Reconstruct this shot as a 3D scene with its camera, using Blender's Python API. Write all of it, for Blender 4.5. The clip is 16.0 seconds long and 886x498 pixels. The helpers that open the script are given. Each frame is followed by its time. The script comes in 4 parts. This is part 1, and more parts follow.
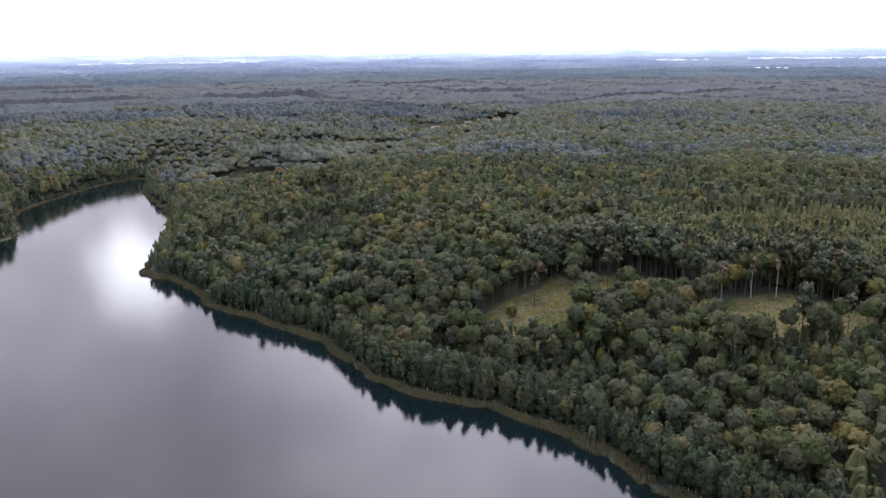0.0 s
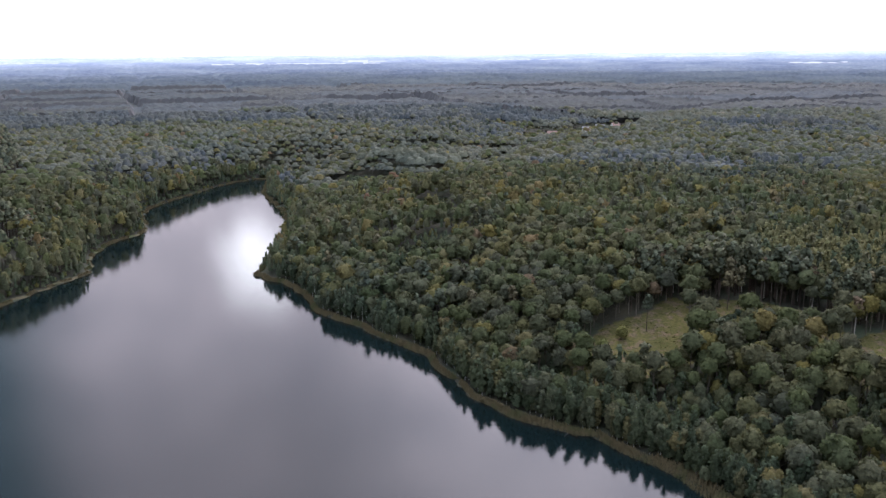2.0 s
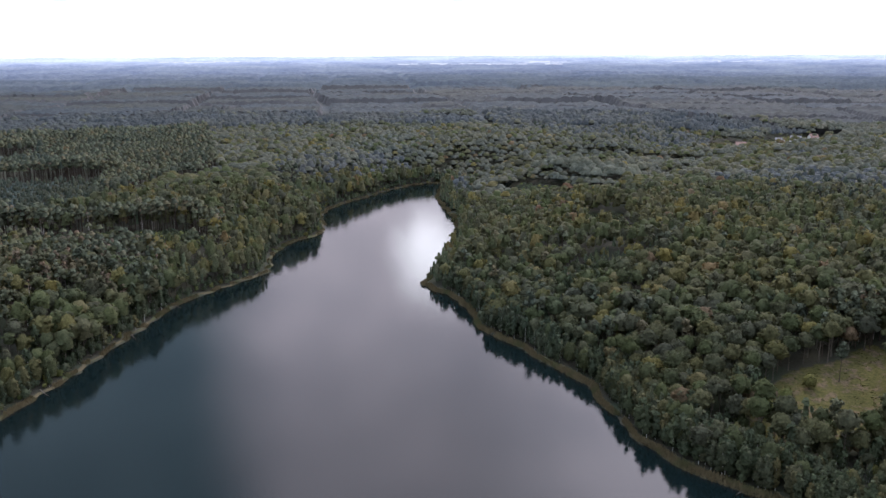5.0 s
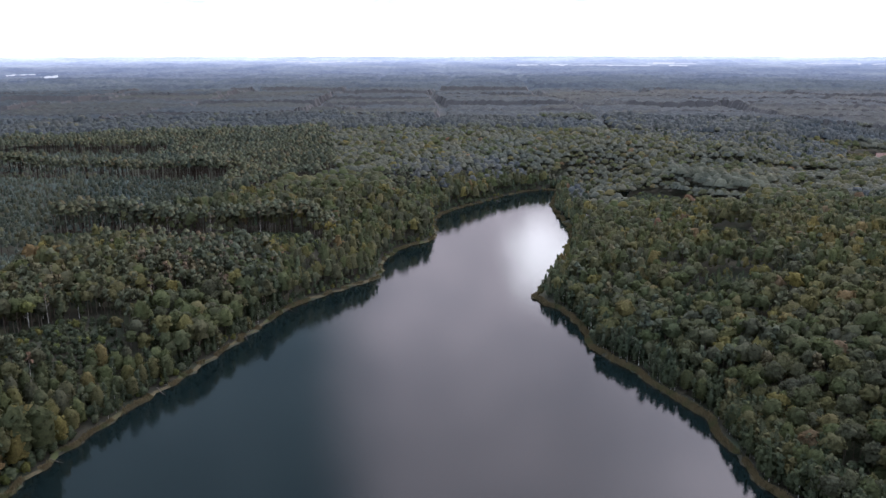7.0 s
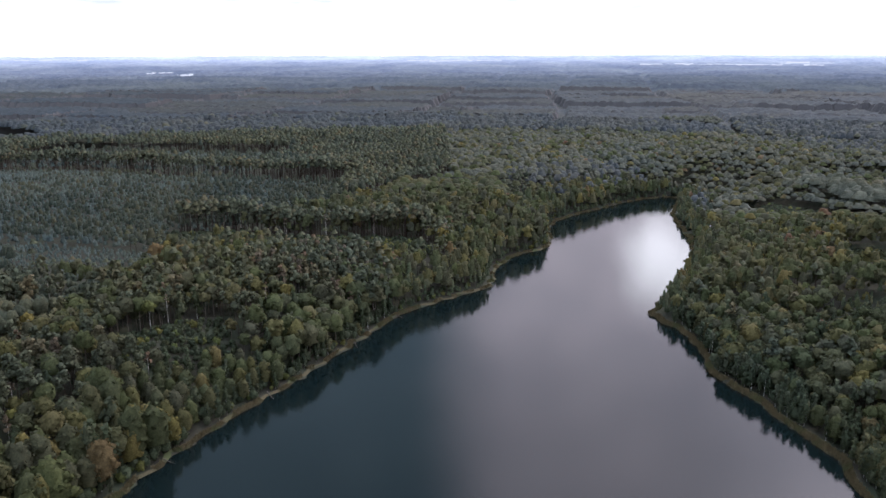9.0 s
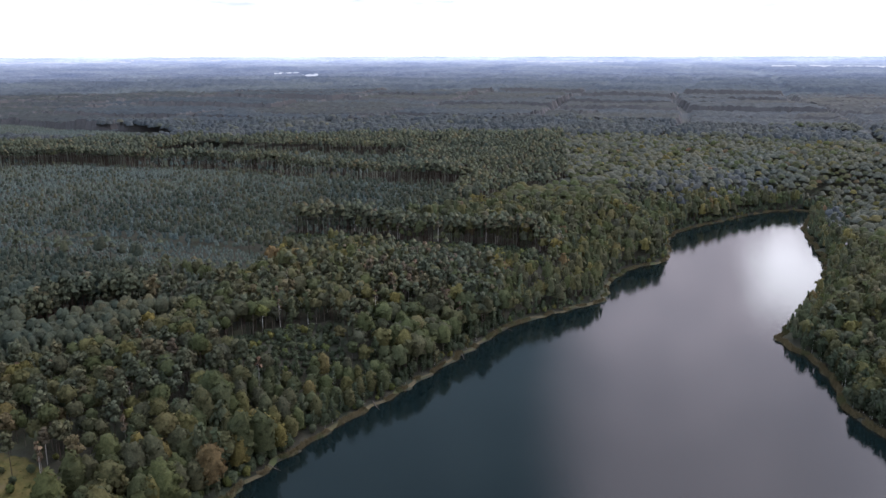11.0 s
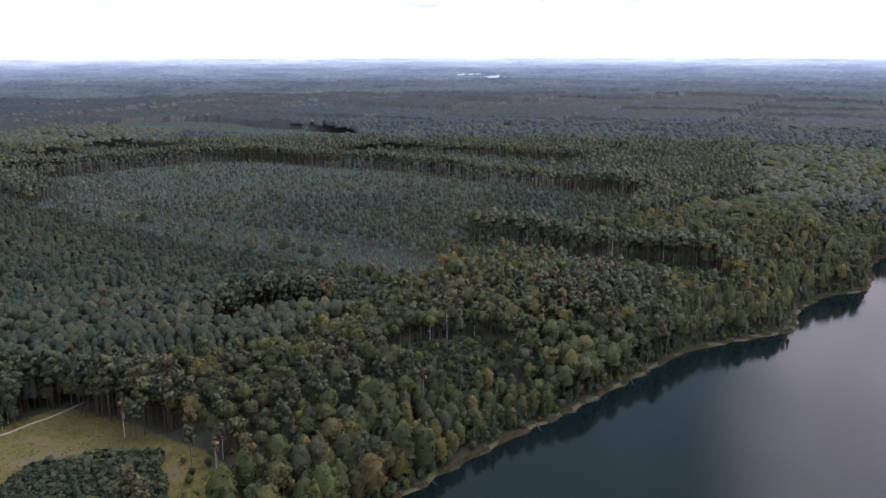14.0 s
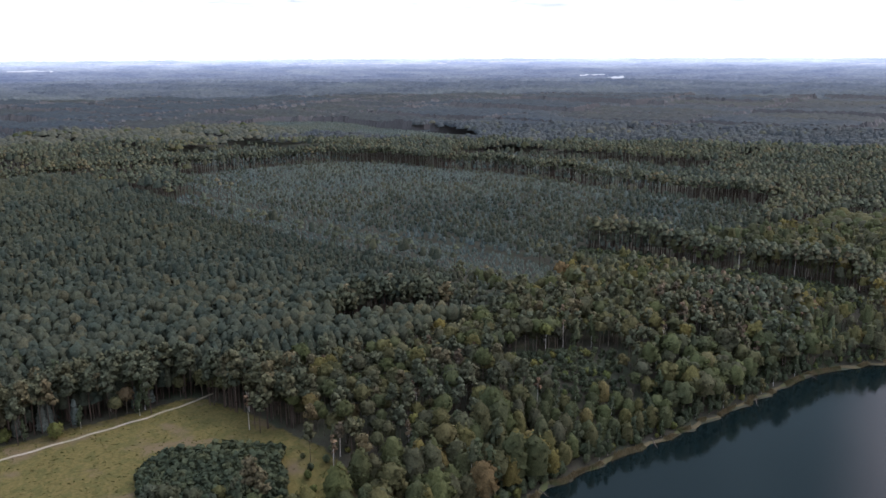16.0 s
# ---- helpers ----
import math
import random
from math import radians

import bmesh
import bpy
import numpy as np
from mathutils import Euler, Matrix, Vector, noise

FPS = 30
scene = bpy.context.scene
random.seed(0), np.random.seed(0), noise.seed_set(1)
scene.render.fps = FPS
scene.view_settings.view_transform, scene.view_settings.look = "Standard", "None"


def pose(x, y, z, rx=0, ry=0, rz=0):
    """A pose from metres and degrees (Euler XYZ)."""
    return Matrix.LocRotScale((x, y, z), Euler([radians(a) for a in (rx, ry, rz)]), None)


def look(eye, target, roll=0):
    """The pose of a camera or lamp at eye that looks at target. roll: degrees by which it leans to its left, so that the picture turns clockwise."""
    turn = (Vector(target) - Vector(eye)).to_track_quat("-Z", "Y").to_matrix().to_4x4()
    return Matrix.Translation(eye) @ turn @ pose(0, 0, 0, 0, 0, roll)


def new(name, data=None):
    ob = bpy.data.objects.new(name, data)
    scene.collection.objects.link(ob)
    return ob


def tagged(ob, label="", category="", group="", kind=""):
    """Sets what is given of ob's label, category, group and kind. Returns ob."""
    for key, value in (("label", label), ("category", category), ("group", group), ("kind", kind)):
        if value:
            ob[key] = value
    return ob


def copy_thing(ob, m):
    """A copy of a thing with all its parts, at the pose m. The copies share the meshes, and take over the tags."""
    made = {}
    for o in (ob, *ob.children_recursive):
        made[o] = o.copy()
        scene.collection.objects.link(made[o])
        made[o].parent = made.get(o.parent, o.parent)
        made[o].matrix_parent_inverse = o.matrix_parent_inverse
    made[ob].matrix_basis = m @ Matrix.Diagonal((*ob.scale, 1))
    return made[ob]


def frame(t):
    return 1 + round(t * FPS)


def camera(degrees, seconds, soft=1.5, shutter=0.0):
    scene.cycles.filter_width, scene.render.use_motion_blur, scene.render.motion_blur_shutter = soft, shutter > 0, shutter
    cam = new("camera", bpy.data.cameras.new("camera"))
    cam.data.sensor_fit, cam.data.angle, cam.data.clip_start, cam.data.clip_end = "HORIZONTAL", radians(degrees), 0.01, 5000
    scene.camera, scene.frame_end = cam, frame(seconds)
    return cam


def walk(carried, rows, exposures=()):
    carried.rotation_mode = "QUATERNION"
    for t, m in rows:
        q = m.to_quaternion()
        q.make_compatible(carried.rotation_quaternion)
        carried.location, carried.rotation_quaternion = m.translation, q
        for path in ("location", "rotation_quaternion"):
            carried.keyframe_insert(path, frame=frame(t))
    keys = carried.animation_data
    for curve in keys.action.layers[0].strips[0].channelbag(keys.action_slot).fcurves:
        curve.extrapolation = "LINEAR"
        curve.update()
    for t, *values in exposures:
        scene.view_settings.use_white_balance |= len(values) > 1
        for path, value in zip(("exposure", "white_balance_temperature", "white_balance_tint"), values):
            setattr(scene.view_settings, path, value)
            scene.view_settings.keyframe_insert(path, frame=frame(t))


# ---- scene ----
cam = camera(56.84, 16.0, soft=1.5)


def view(x, y, z, yaw, pitch, roll):
    """A pose from a place, a heading to the left of +y, a pitch and a roll, in degrees."""
    a, p = radians(yaw), radians(pitch)
    return look((x, y, z), (x - math.sin(a) * math.cos(p), y + math.cos(a) * math.cos(p), z + math.sin(p)), roll)


PATH = [
    (0.0, view(0.05, -0.28, 119.89, 0.003, -13.768, -0.698)),
    (0.5, view(0.52, 2.32, 120.75, 2.049, -13.699, -0.706)),
    (1.0, view(0.98, 4.65, 121.67, 4.025, -13.668, -0.689)),
    (1.5, view(1.39, 6.80, 122.64, 6.071, -13.643, -0.633)),
    (2.0, view(1.72, 8.83, 123.65, 8.139, -13.632, -0.586)),
    (2.5, view(1.95, 10.79, 124.68, 10.233, -13.621, -0.552)),
    (3.0, view(2.05, 12.73, 125.74, 12.238, -13.599, -0.537)),
    (3.5, view(2.01, 14.69, 126.80, 14.310, -13.585, -0.518)),
    (4.0, view(1.83, 16.68, 127.88, 16.380, -13.596, -0.453)),
    (6.5, view(-1.25, 27.43, 133.16, 26.547, -13.546, -0.166)),
    (7.0, view(-2.25, 29.70, 134.18, 28.562, -13.565, -0.120)),
    (7.5, view(-3.34, 31.98, 135.17, 30.558, -13.588, -0.102)),
    (8.0, view(-4.51, 34.25, 136.15, 32.589, -13.624, -0.127)),
    (8.5, view(-5.74, 36.47, 137.11, 34.645, -13.658, -0.148)),
    (9.0, view(-7.01, 38.62, 138.05, 36.730, -13.669, -0.176)),
    (11.5, view(-13.16, 47.47, 142.47, 46.945, -13.632, -0.148)),
    (12.0, view(-14.22, 48.70, 143.30, 49.027, -13.616, -0.139)),
    (12.5, view(-15.17, 49.71, 144.12, 51.046, -13.593, -0.084)),
    (13.0, view(-16.01, 50.48, 144.93, 52.973, -13.604, -0.070)),
    (13.5, view(-16.72, 51.03, 145.73, 55.101, -13.590, -0.075)),
    (14.0, view(-17.29, 51.35, 146.51, 57.263, -13.581, -0.114)),
    (14.5, view(-17.72, 51.46, 147.29, 59.385, -13.579, -0.157)),
    (15.0, view(-18.01, 51.38, 148.06, 61.403, -13.574, -0.198)),
    (15.5, view(-18.15, 51.13, 148.81, 63.434, -13.562, -0.252)),
    (16.0, view(-18.16, 50.76, 149.56, 65.610, -13.570, -0.266)),
]
walk(cam, PATH, [(0.0, 0.32, 5880, 11.5), (4.0, 0.10, 5880, 11.5), (8.0, -0.05, 5880, 11.5), (16.0, -0.08, 5880, 11.5)])

# ---------------------------------------------------------------- light
SUN_AZ, SUN_EL = 21.0, 54.0          # degrees left of +y, degrees above the horizon

world = bpy.data.worlds.new("overcast_sky")
scene.world = world
world.use_nodes = True


class Nodes:
    """Short hand for building a node tree."""

    def __init__(self, tree):
        self.tree = tree
        tree.nodes.clear()

    def add(self, kind, inputs=None, **attrs):
        n = self.tree.nodes.new(kind)
        for k, v in attrs.items():
            setattr(n, k, v)
        for k, v in (inputs or {}).items():
            self.put(n.inputs[k], v)
        return n

    def put(self, socket, v):
        if isinstance(v, bpy.types.NodeSocket):
            self.tree.links.new(v, socket)
        else:
            socket.default_value = v

    def math(self, op, a, b=0.0, c=0.0, clamp=False):
        n = self.add("ShaderNodeMath", operation=op, use_clamp=clamp)
        self.put(n.inputs[0], a), self.put(n.inputs[1], b), self.put(n.inputs[2], c)
        return n.outputs[0]

    def smooth(self, v, lo, hi, a=0.0, b=1.0):
        n = self.add("ShaderNodeMapRange", interpolation_type="SMOOTHSTEP")
        for k, w in enumerate((v, lo, hi, a, b)):
            self.put(n.inputs[k], w)
        return n.outputs[0]

    def mix(self, fac, a, b, blend="MIX"):
        n = self.add("ShaderNodeMix", data_type="RGBA", blend_type=blend)
        self.put(n.inputs[0], fac), self.put(n.inputs[6], a), self.put(n.inputs[7], b)
        return n.outputs[2]

    def noise(self, vec, scale, detail=4.0, rough=0.55):
        n = self.add("ShaderNodeTexNoise", {"Scale": scale, "Detail": detail, "Roughness": rough})
        if vec is not None:
            self.put(n.inputs["Vector"], vec)
        return n.outputs[0]

    def ramp(self, fac, stops):
        n = self.add("ShaderNodeValToRGB")
        while len(n.color_ramp.elements) < len(stops):
            n.color_ramp.elements.new(0.5)
        for e, (p, c) in zip(n.color_ramp.elements, stops):
            e.position, e.color = p, (*c, 1)
        self.put(n.inputs[0], fac)
        return n.outputs[0]


def heading(az, el=0.0):
    a, e = radians(az), radians(el)
    return (-math.sin(a) * math.cos(e), math.cos(a) * math.cos(e), math.sin(e))


w = Nodes(world.node_tree)
direction = w.add("ShaderNodeTexCoord").outputs["Generated"]
split = w.add("ShaderNodeSeparateXYZ", {0: direction})
up = split.outputs[2]


def dotted(vec):
    n = w.add("ShaderNodeVectorMath", {0: direction, 1: vec}, operation="DOT_PRODUCT")
    return n.outputs["Value"]


# cloud deck seen as a plane, so that it thins into streaks towards the horizon
flat = w.add("ShaderNodeVectorMath", {0: direction, 1: (1, 1, 0)}, operation="MULTIPLY")
over = w.math("ADD", w.math("MAXIMUM", up, 0.0), 0.09)
deck = w.add("ShaderNodeVectorMath", {0: flat.outputs[0]}, operation="SCALE")
w.put(deck.inputs["Scale"], w.math("DIVIDE", 1.0, over))
clouds = w.noise(deck.outputs[0], 2.6, 6.0, 0.55)
ragged = w.math("SUBTRACT", clouds, 0.5)
# the thin bright side of the deck lies round the sun, the thick grey side to the left of it
side = w.math("ADD", dotted(heading(36.5 - 90)), w.math("MULTIPLY", ragged, 0.10))
thin = w.math("MULTIPLY", w.smooth(side, -0.05, 0.08), w.smooth(dotted(heading(SUN_AZ - 30)), 0.15, 0.6))
glow = w.smooth(w.math("ADD", dotted(heading(SUN_AZ, 14.0)), w.math("MULTIPLY", ragged, 0.008)), 0.9985, 1.0)
bright = w.mix(w.smooth(dotted(heading(-25, 30)), 0.76, 0.97), (18.4, 16.2, 17.2, 1), (46.5, 41.2, 43.2, 1))
# unseen brighter sky behind the camera, added to fill the near crown sides
behind = w.smooth(dotted(heading(212)), 0.05, 0.60)
grey = w.mix(behind, (3.7, 4.7, 5.4, 1), (16.5, 17.2, 18.2, 1))
upper = w.mix(thin, grey, bright)
upper = w.mix(w.smooth(up, 0.17, 0.36), w.mix(1.0, upper, (0.70, 0.69, 0.68, 1), "MULTIPLY"), upper)
upper = w.mix(1.0, upper, w.ramp(clouds, [(0.36, (0.74, 0.76, 0.79)), (0.50, (1.0, 1.0, 1.0)), (0.64, (1.26, 1.24, 1.23))]), "MULTIPLY")
# overhead sky, out of view, raised to fill the woods from above
upper = w.mix(w.smooth(up, 0.54, 0.82), upper, (19.5, 21.8, 27.5, 1))
streak = w.ramp(clouds, [(0.30, (0.40, 0.43, 0.47)), (0.40, (0.78, 0.79, 0.81)), (0.46, (1, 1, 1))])
hazy = w.mix(w.smooth(up, 0.03, 0.075), (13.5, 13.5, 13.8, 1), w.mix(1.0, (13.5, 13.5, 13.8, 1), streak, "MULTIPLY"))
low = w.mix(w.smooth(up, 0.06, 0.15), hazy, upper)
lit = w.mix(glow, low, (40, 38, 38, 1))
blue = w.add("ShaderNodeTexSky", sky_type="NISHITA", sun_disc=False, sun_elevation=radians(SUN_EL), sun_rotation=radians(-SUN_AZ))
total = w.mix(0.94, blue.outputs[0], lit)
back = w.add("ShaderNodeBackground", {"Color": total, "Strength": 0.1})
w.add("ShaderNodeOutputWorld", {"Surface": back.outputs[0]})

sun = new("sun", bpy.data.lights.new("sun", "SUN"))
sun.data.energy, sun.data.angle, sun.data.color = 2.55, radians(22), (1.0, 0.90, 0.75)
sun.matrix_world = look(Vector(heading(SUN_AZ, SUN_EL)) * 300, (0, 0, 0))


# ---------------------------------------------------------------- materials
def material(name):
    m = bpy.data.materials.new(name)
    m.use_nodes = True
    return m, Nodes(m.node_tree)


def finish(n, base, rough, bump=None, spec=0.3, distance=0.05, strength=0.6, translucent=0.0):
    s = n.add("ShaderNodeBsdfPrincipled", {"Base Color": base, "Roughness": rough, "Specular IOR Level": spec})
    if bump is not None:
        b = n.add("ShaderNodeBump", {"Height": bump, "Distance": distance, "Strength": strength})
        n.put(s.inputs["Normal"], b.outputs[0])
    last = s.outputs[0]
    if translucent:
        t = n.add("ShaderNodeBsdfTranslucent", {"Color": base})
        last = n.add("ShaderNodeMixShader", {0: translucent, 1: last, 2: t.outputs[0]}).outputs[0]
    n.add("ShaderNodeOutputMaterial", {"Surface": last})


def leaf_material(name, stops, translucent=0.42, low=0.56, high=1.16, loose=0.46):
    """Foliage: one tone for each tree, from the stops, with leafy relief and single sprays lighter or darker."""
    m, n = material(name)
    tint = n.add("ShaderNodeAttribute", attribute_name="tint").outputs["Fac"]
    own = n.add("ShaderNodeObjectInfo").outputs["Random"]
    tone = n.math("FRACT", n.math("ADD", tint, own))
    spray = n.add("ShaderNodeNewGeometry").outputs["Random Per Island"]
    place = n.add("ShaderNodeNewGeometry").outputs["Position"]
    base = n.ramp(tone, stops)
    leafy = n.noise(place, 1.1, 5.0, 0.70)
    vary = n.math("ADD", n.math("MULTIPLY", spray, loose), n.smooth(leafy, 0.36, 0.66, low, high))
    stand = n.noise(place, 0.012, 3.0)
    base = n.mix(1.0, base, n.ramp(stand, [(0.3, (0.93, 0.95, 1.00)), (0.7, (1.20, 1.07, 0.92))]), "MULTIPLY")
    tinted = n.add("ShaderNodeVectorMath", {0: base}, operation="SCALE")
    n.put(tinted.inputs["Scale"], vary)
    finish(n, tinted.outputs[0], 0.75, leafy, 0.08, 0.6, 0.55, translucent=translucent)
    return m


def bark_material(name, low, high, scale):
    m, n = material(name)
    place = n.add("ShaderNodeNewGeometry").outputs["Position"]
    grain = n.noise(place, scale, 5.0)
    own = n.add("ShaderNodeObjectInfo").outputs["Random"]
    fac = n.math("ADD", n.math("MULTIPLY", grain, 0.8), n.math("MULTIPLY", own, 0.25))
    finish(n, n.ramp(fac, [(0.25, low), (0.75, high)]), 0.9, grain, 0.15)
    return m


BEECH = leaf_material("beech_leaves", [(0.0, (0.047, 0.055, 0.028)), (0.35, (0.059, 0.070, 0.029)), (0.6, (0.057, 0.060, 0.038)),
                                       (0.90, (0.080, 0.078, 0.030)), (0.96, (0.105, 0.093, 0.030)), (0.99, (0.105, 0.089, 0.039)), (1.0, (0.105, 0.065, 0.042))])
OAK = leaf_material("oak_leaves", [(0.0, (0.047, 0.051, 0.035)), (0.5, (0.064, 0.067, 0.033)), (0.9, (0.073, 0.073, 0.035)), (0.97, (0.091, 0.082, 0.038)), (1.0, (0.105, 0.073, 0.047))])
BIRCH = leaf_material("birch_leaves", [(0.0, (0.044, 0.056, 0.034)), (0.5, (0.054, 0.068, 0.038)), (0.85, (0.065, 0.074, 0.046)), (1.0, (0.095, 0.089, 0.042))])
WILLOW = leaf_material("willow_leaves", [(0.0, (0.049, 0.062, 0.036)), (0.5, (0.060, 0.076, 0.045)), (1.0, (0.075, 0.086, 0.053))])
POPLAR = leaf_material("poplar_leaves", [(0.0, (0.071, 0.081, 0.062)), (1.0, (0.095, 0.103, 0.077))])
PINE = leaf_material("pine_needles", [(0.0, (0.046, 0.054, 0.036)), (0.5, (0.055, 0.063, 0.040)), (0.85, (0.066, 0.068, 0.040)), (1.0, (0.080, 0.069, 0.040))], 0.15)
SPRUCE = leaf_material("spruce_needles", [(0.0, (0.024, 0.032, 0.024)), (0.5, (0.032, 0.038, 0.026)), (0.85, (0.038, 0.042, 0.027)), (1.0, (0.050, 0.048, 0.028))], 0.15)
BLUE = leaf_material("young_pine_needles", [(0.0, (0.049, 0.064, 0.058)), (0.6, (0.061, 0.075, 0.065)), (1.0, (0.068, 0.081, 0.071))], 0.15)
LARCH = leaf_material("light_green_leaves", [(0.0, (0.090, 0.092, 0.043)), (0.6, (0.107, 0.106, 0.049)), (1.0, (0.123, 0.116, 0.054))])
LIME = leaf_material("yellow_green_leaves", [(0.0, (0.069, 0.088, 0.032)), (0.5, (0.088, 0.098, 0.033)), (1.0, (0.115, 0.110, 0.036))])
THORN = leaf_material("dark_thicket_leaves", [(0.0, (0.035, 0.046, 0.029)), (0.6, (0.048, 0.059, 0.035)), (1.0, (0.059, 0.067, 0.036))])
DEAD = leaf_material("dead_needles", [(0.0, (0.058, 0.052, 0.037)), (0.5, (0.080, 0.063, 0.043)), (1.0, (0.098, 0.068, 0.046))], 0.05)
# far leaves greyed and blued, with haze put into their colour
FAR_HAZED = leaf_material("hazed_far_leaves", [(0.0, (0.045, 0.050, 0.040)), (0.5, (0.051, 0.056, 0.042)), (0.85, (0.058, 0.060, 0.043)), (1.0, (0.065, 0.064, 0.045))], 0.0, 0.78, 1.10, 0.12)
# canopy colours blued for haze and darkened for the shade between crowns
SHADED_CANOPY = leaf_material("hazy_shaded_canopy_leaves", [(0.0, (0.025, 0.029, 0.031)), (0.5, (0.030, 0.034, 0.032)), (1.0, (0.035, 0.038, 0.034))], 0.0, 0.7, 1.2, 0.0)
SHADED_CANOPYPINE = leaf_material("hazy_shaded_canopy_needles", [(0.0, (0.024, 0.031, 0.036)), (0.6, (0.029, 0.036, 0.041)), (1.0, (0.034, 0.040, 0.044))], 0.0, 0.7, 1.2, 0.0)
# blue-grey needle tint, haze painted in as well
FARPINE_HAZED = leaf_material("hazed_far_needles", [(0.0, (0.036, 0.042, 0.045)), (0.6, (0.039, 0.046, 0.049)), (1.0, (0.043, 0.050, 0.050))], 0.0, 0.78, 1.10, 0.12)
BARK = bark_material("grey_brown_bark", (0.045, 0.036, 0.028), (0.115, 0.095, 0.075), 3.0)
PINEBARK = bark_material("pine_bark", (0.032, 0.023, 0.019), (0.075, 0.052, 0.040), 2.5)
# one dark tone that stands for the shade among stems
STEM_SHADE = bark_material("painted_stem_shade", (0.044, 0.043, 0.043), (0.070, 0.066, 0.065), 0.4)
WHITEBARK = bark_material("pale_birch_bark", (0.25, 0.24, 0.22), (0.58, 0.56, 0.52), 1.5)
DEADBARK = bark_material("bare_dead_wood", (0.22, 0.19, 0.17), (0.42, 0.38, 0.34), 2.0)


def ground_material():
    """Forest floor, with grass and bare patches where the clearings and meadows lie."""
    m, n = material("forest_floor")
    place = n.add("ShaderNodeNewGeometry").outputs["Position"]
    fine, mid, broad = n.noise(place, 0.9, 6.0, 0.65), n.noise(place, 0.28, 4.0), n.noise(place, 0.05, 4.0)
    floor = n.ramp(fine, [(0.25, (0.022, 0.020, 0.015)), (0.5, (0.038, 0.034, 0.024)), (0.75, (0.040, 0.045, 0.026))])
    floor = n.mix(n.smooth(broad, 0.45, 0.7), floor, (0.038, 0.046, 0.027, 1))
    edge = n.math("ADD", n.math("MULTIPLY", n.math("SUBTRACT", mid, 0.5), 0.8), 0.5)
    rough = n.ramp(fine, [(0.30, (0.034, 0.036, 0.011)), (0.48, (0.062, 0.056, 0.016)), (0.70, (0.092, 0.070, 0.027))])
    rough = n.mix(n.smooth(mid, 0.48, 0.62), rough, n.ramp(fine, [(0.32, (0.050, 0.042, 0.022)), (0.68, (0.130, 0.086, 0.052))]))
    grass = n.add("ShaderNodeAttribute", attribute_name="clearing").outputs["Fac"]
    base = n.mix(n.smooth(n.math("SUBTRACT", grass, edge), -0.12, 0.12), floor, rough)
    hay = n.ramp(fine, [(0.30, (0.052, 0.044, 0.014)), (0.48, (0.076, 0.062, 0.020)), (0.70, (0.102, 0.078, 0.029))])
    hay = n.mix(n.smooth(mid, 0.46, 0.62), hay, n.ramp(fine, [(0.32, (0.046, 0.044, 0.013)), (0.68, (0.074, 0.064, 0.021))]))
    hay = n.mix(n.smooth(broad, 0.52, 0.66), hay, (0.090, 0.066, 0.036, 1))
    meadow = n.add("ShaderNodeAttribute", attribute_name="meadow").outputs["Fac"]
    base = n.mix(n.smooth(n.math("SUBTRACT", meadow, edge), -0.12, 0.12), base, hay)
    finish(n, base, 0.95, n.math("ADD", fine, mid), 0.1, 0.5)
    return m


def grass_material(name, stops, dry):
    m, n = material(name)
    place = n.add("ShaderNodeNewGeometry").outputs["Position"]
    fine, broad = n.noise(place, 1.6, 6.0, 0.65), n.noise(place, 0.09, 4.0)
    base = n.ramp(fine, stops)
    finish(n, n.mix(n.smooth(broad, 0.46, 0.66), base, (*dry, 1)), 0.95, fine, 0.1, 0.25)
    return m


GROUND = ground_material()
REED = grass_material("reed_stalks", [(0.3, (0.078, 0.065, 0.031)), (0.5, (0.117, 0.091, 0.048)), (0.72, (0.160, 0.120, 0.065))], (0.086, 0.086, 0.037))
SAND = grass_material("sandy_track", [(0.3, (0.17, 0.145, 0.11)), (0.5, (0.23, 0.195, 0.15)), (0.72, (0.29, 0.25, 0.20))], (0.17, 0.15, 0.10))


def water_material():
    m, n = material("lake_water")
    place = n.add("ShaderNodeNewGeometry").outputs["Position"]
    ripple = n.math("ADD", n.noise(place, 1.3, 3.0, 0.6), n.math("MULTIPLY", n.noise(place, 0.3, 2.0), 0.6))
    base = n.ramp(n.noise(place, 0.02, 3.0), [(0.3, (0.0028, 0.0058, 0.0062)), (0.7, (0.0036, 0.0070, 0.0074))])
    s = n.add("ShaderNodeBsdfPrincipled", {"Base Color": base, "Roughness": 0.025, "IOR": 1.333})
    b = n.add("ShaderNodeBump", {"Height": ripple, "Distance": 0.045, "Strength": 0.40})
    n.put(s.inputs["Normal"], b.outputs[0])
    n.add("ShaderNodeOutputMaterial", {"Surface": s.outputs[0]})
    return m


WATER = water_material()

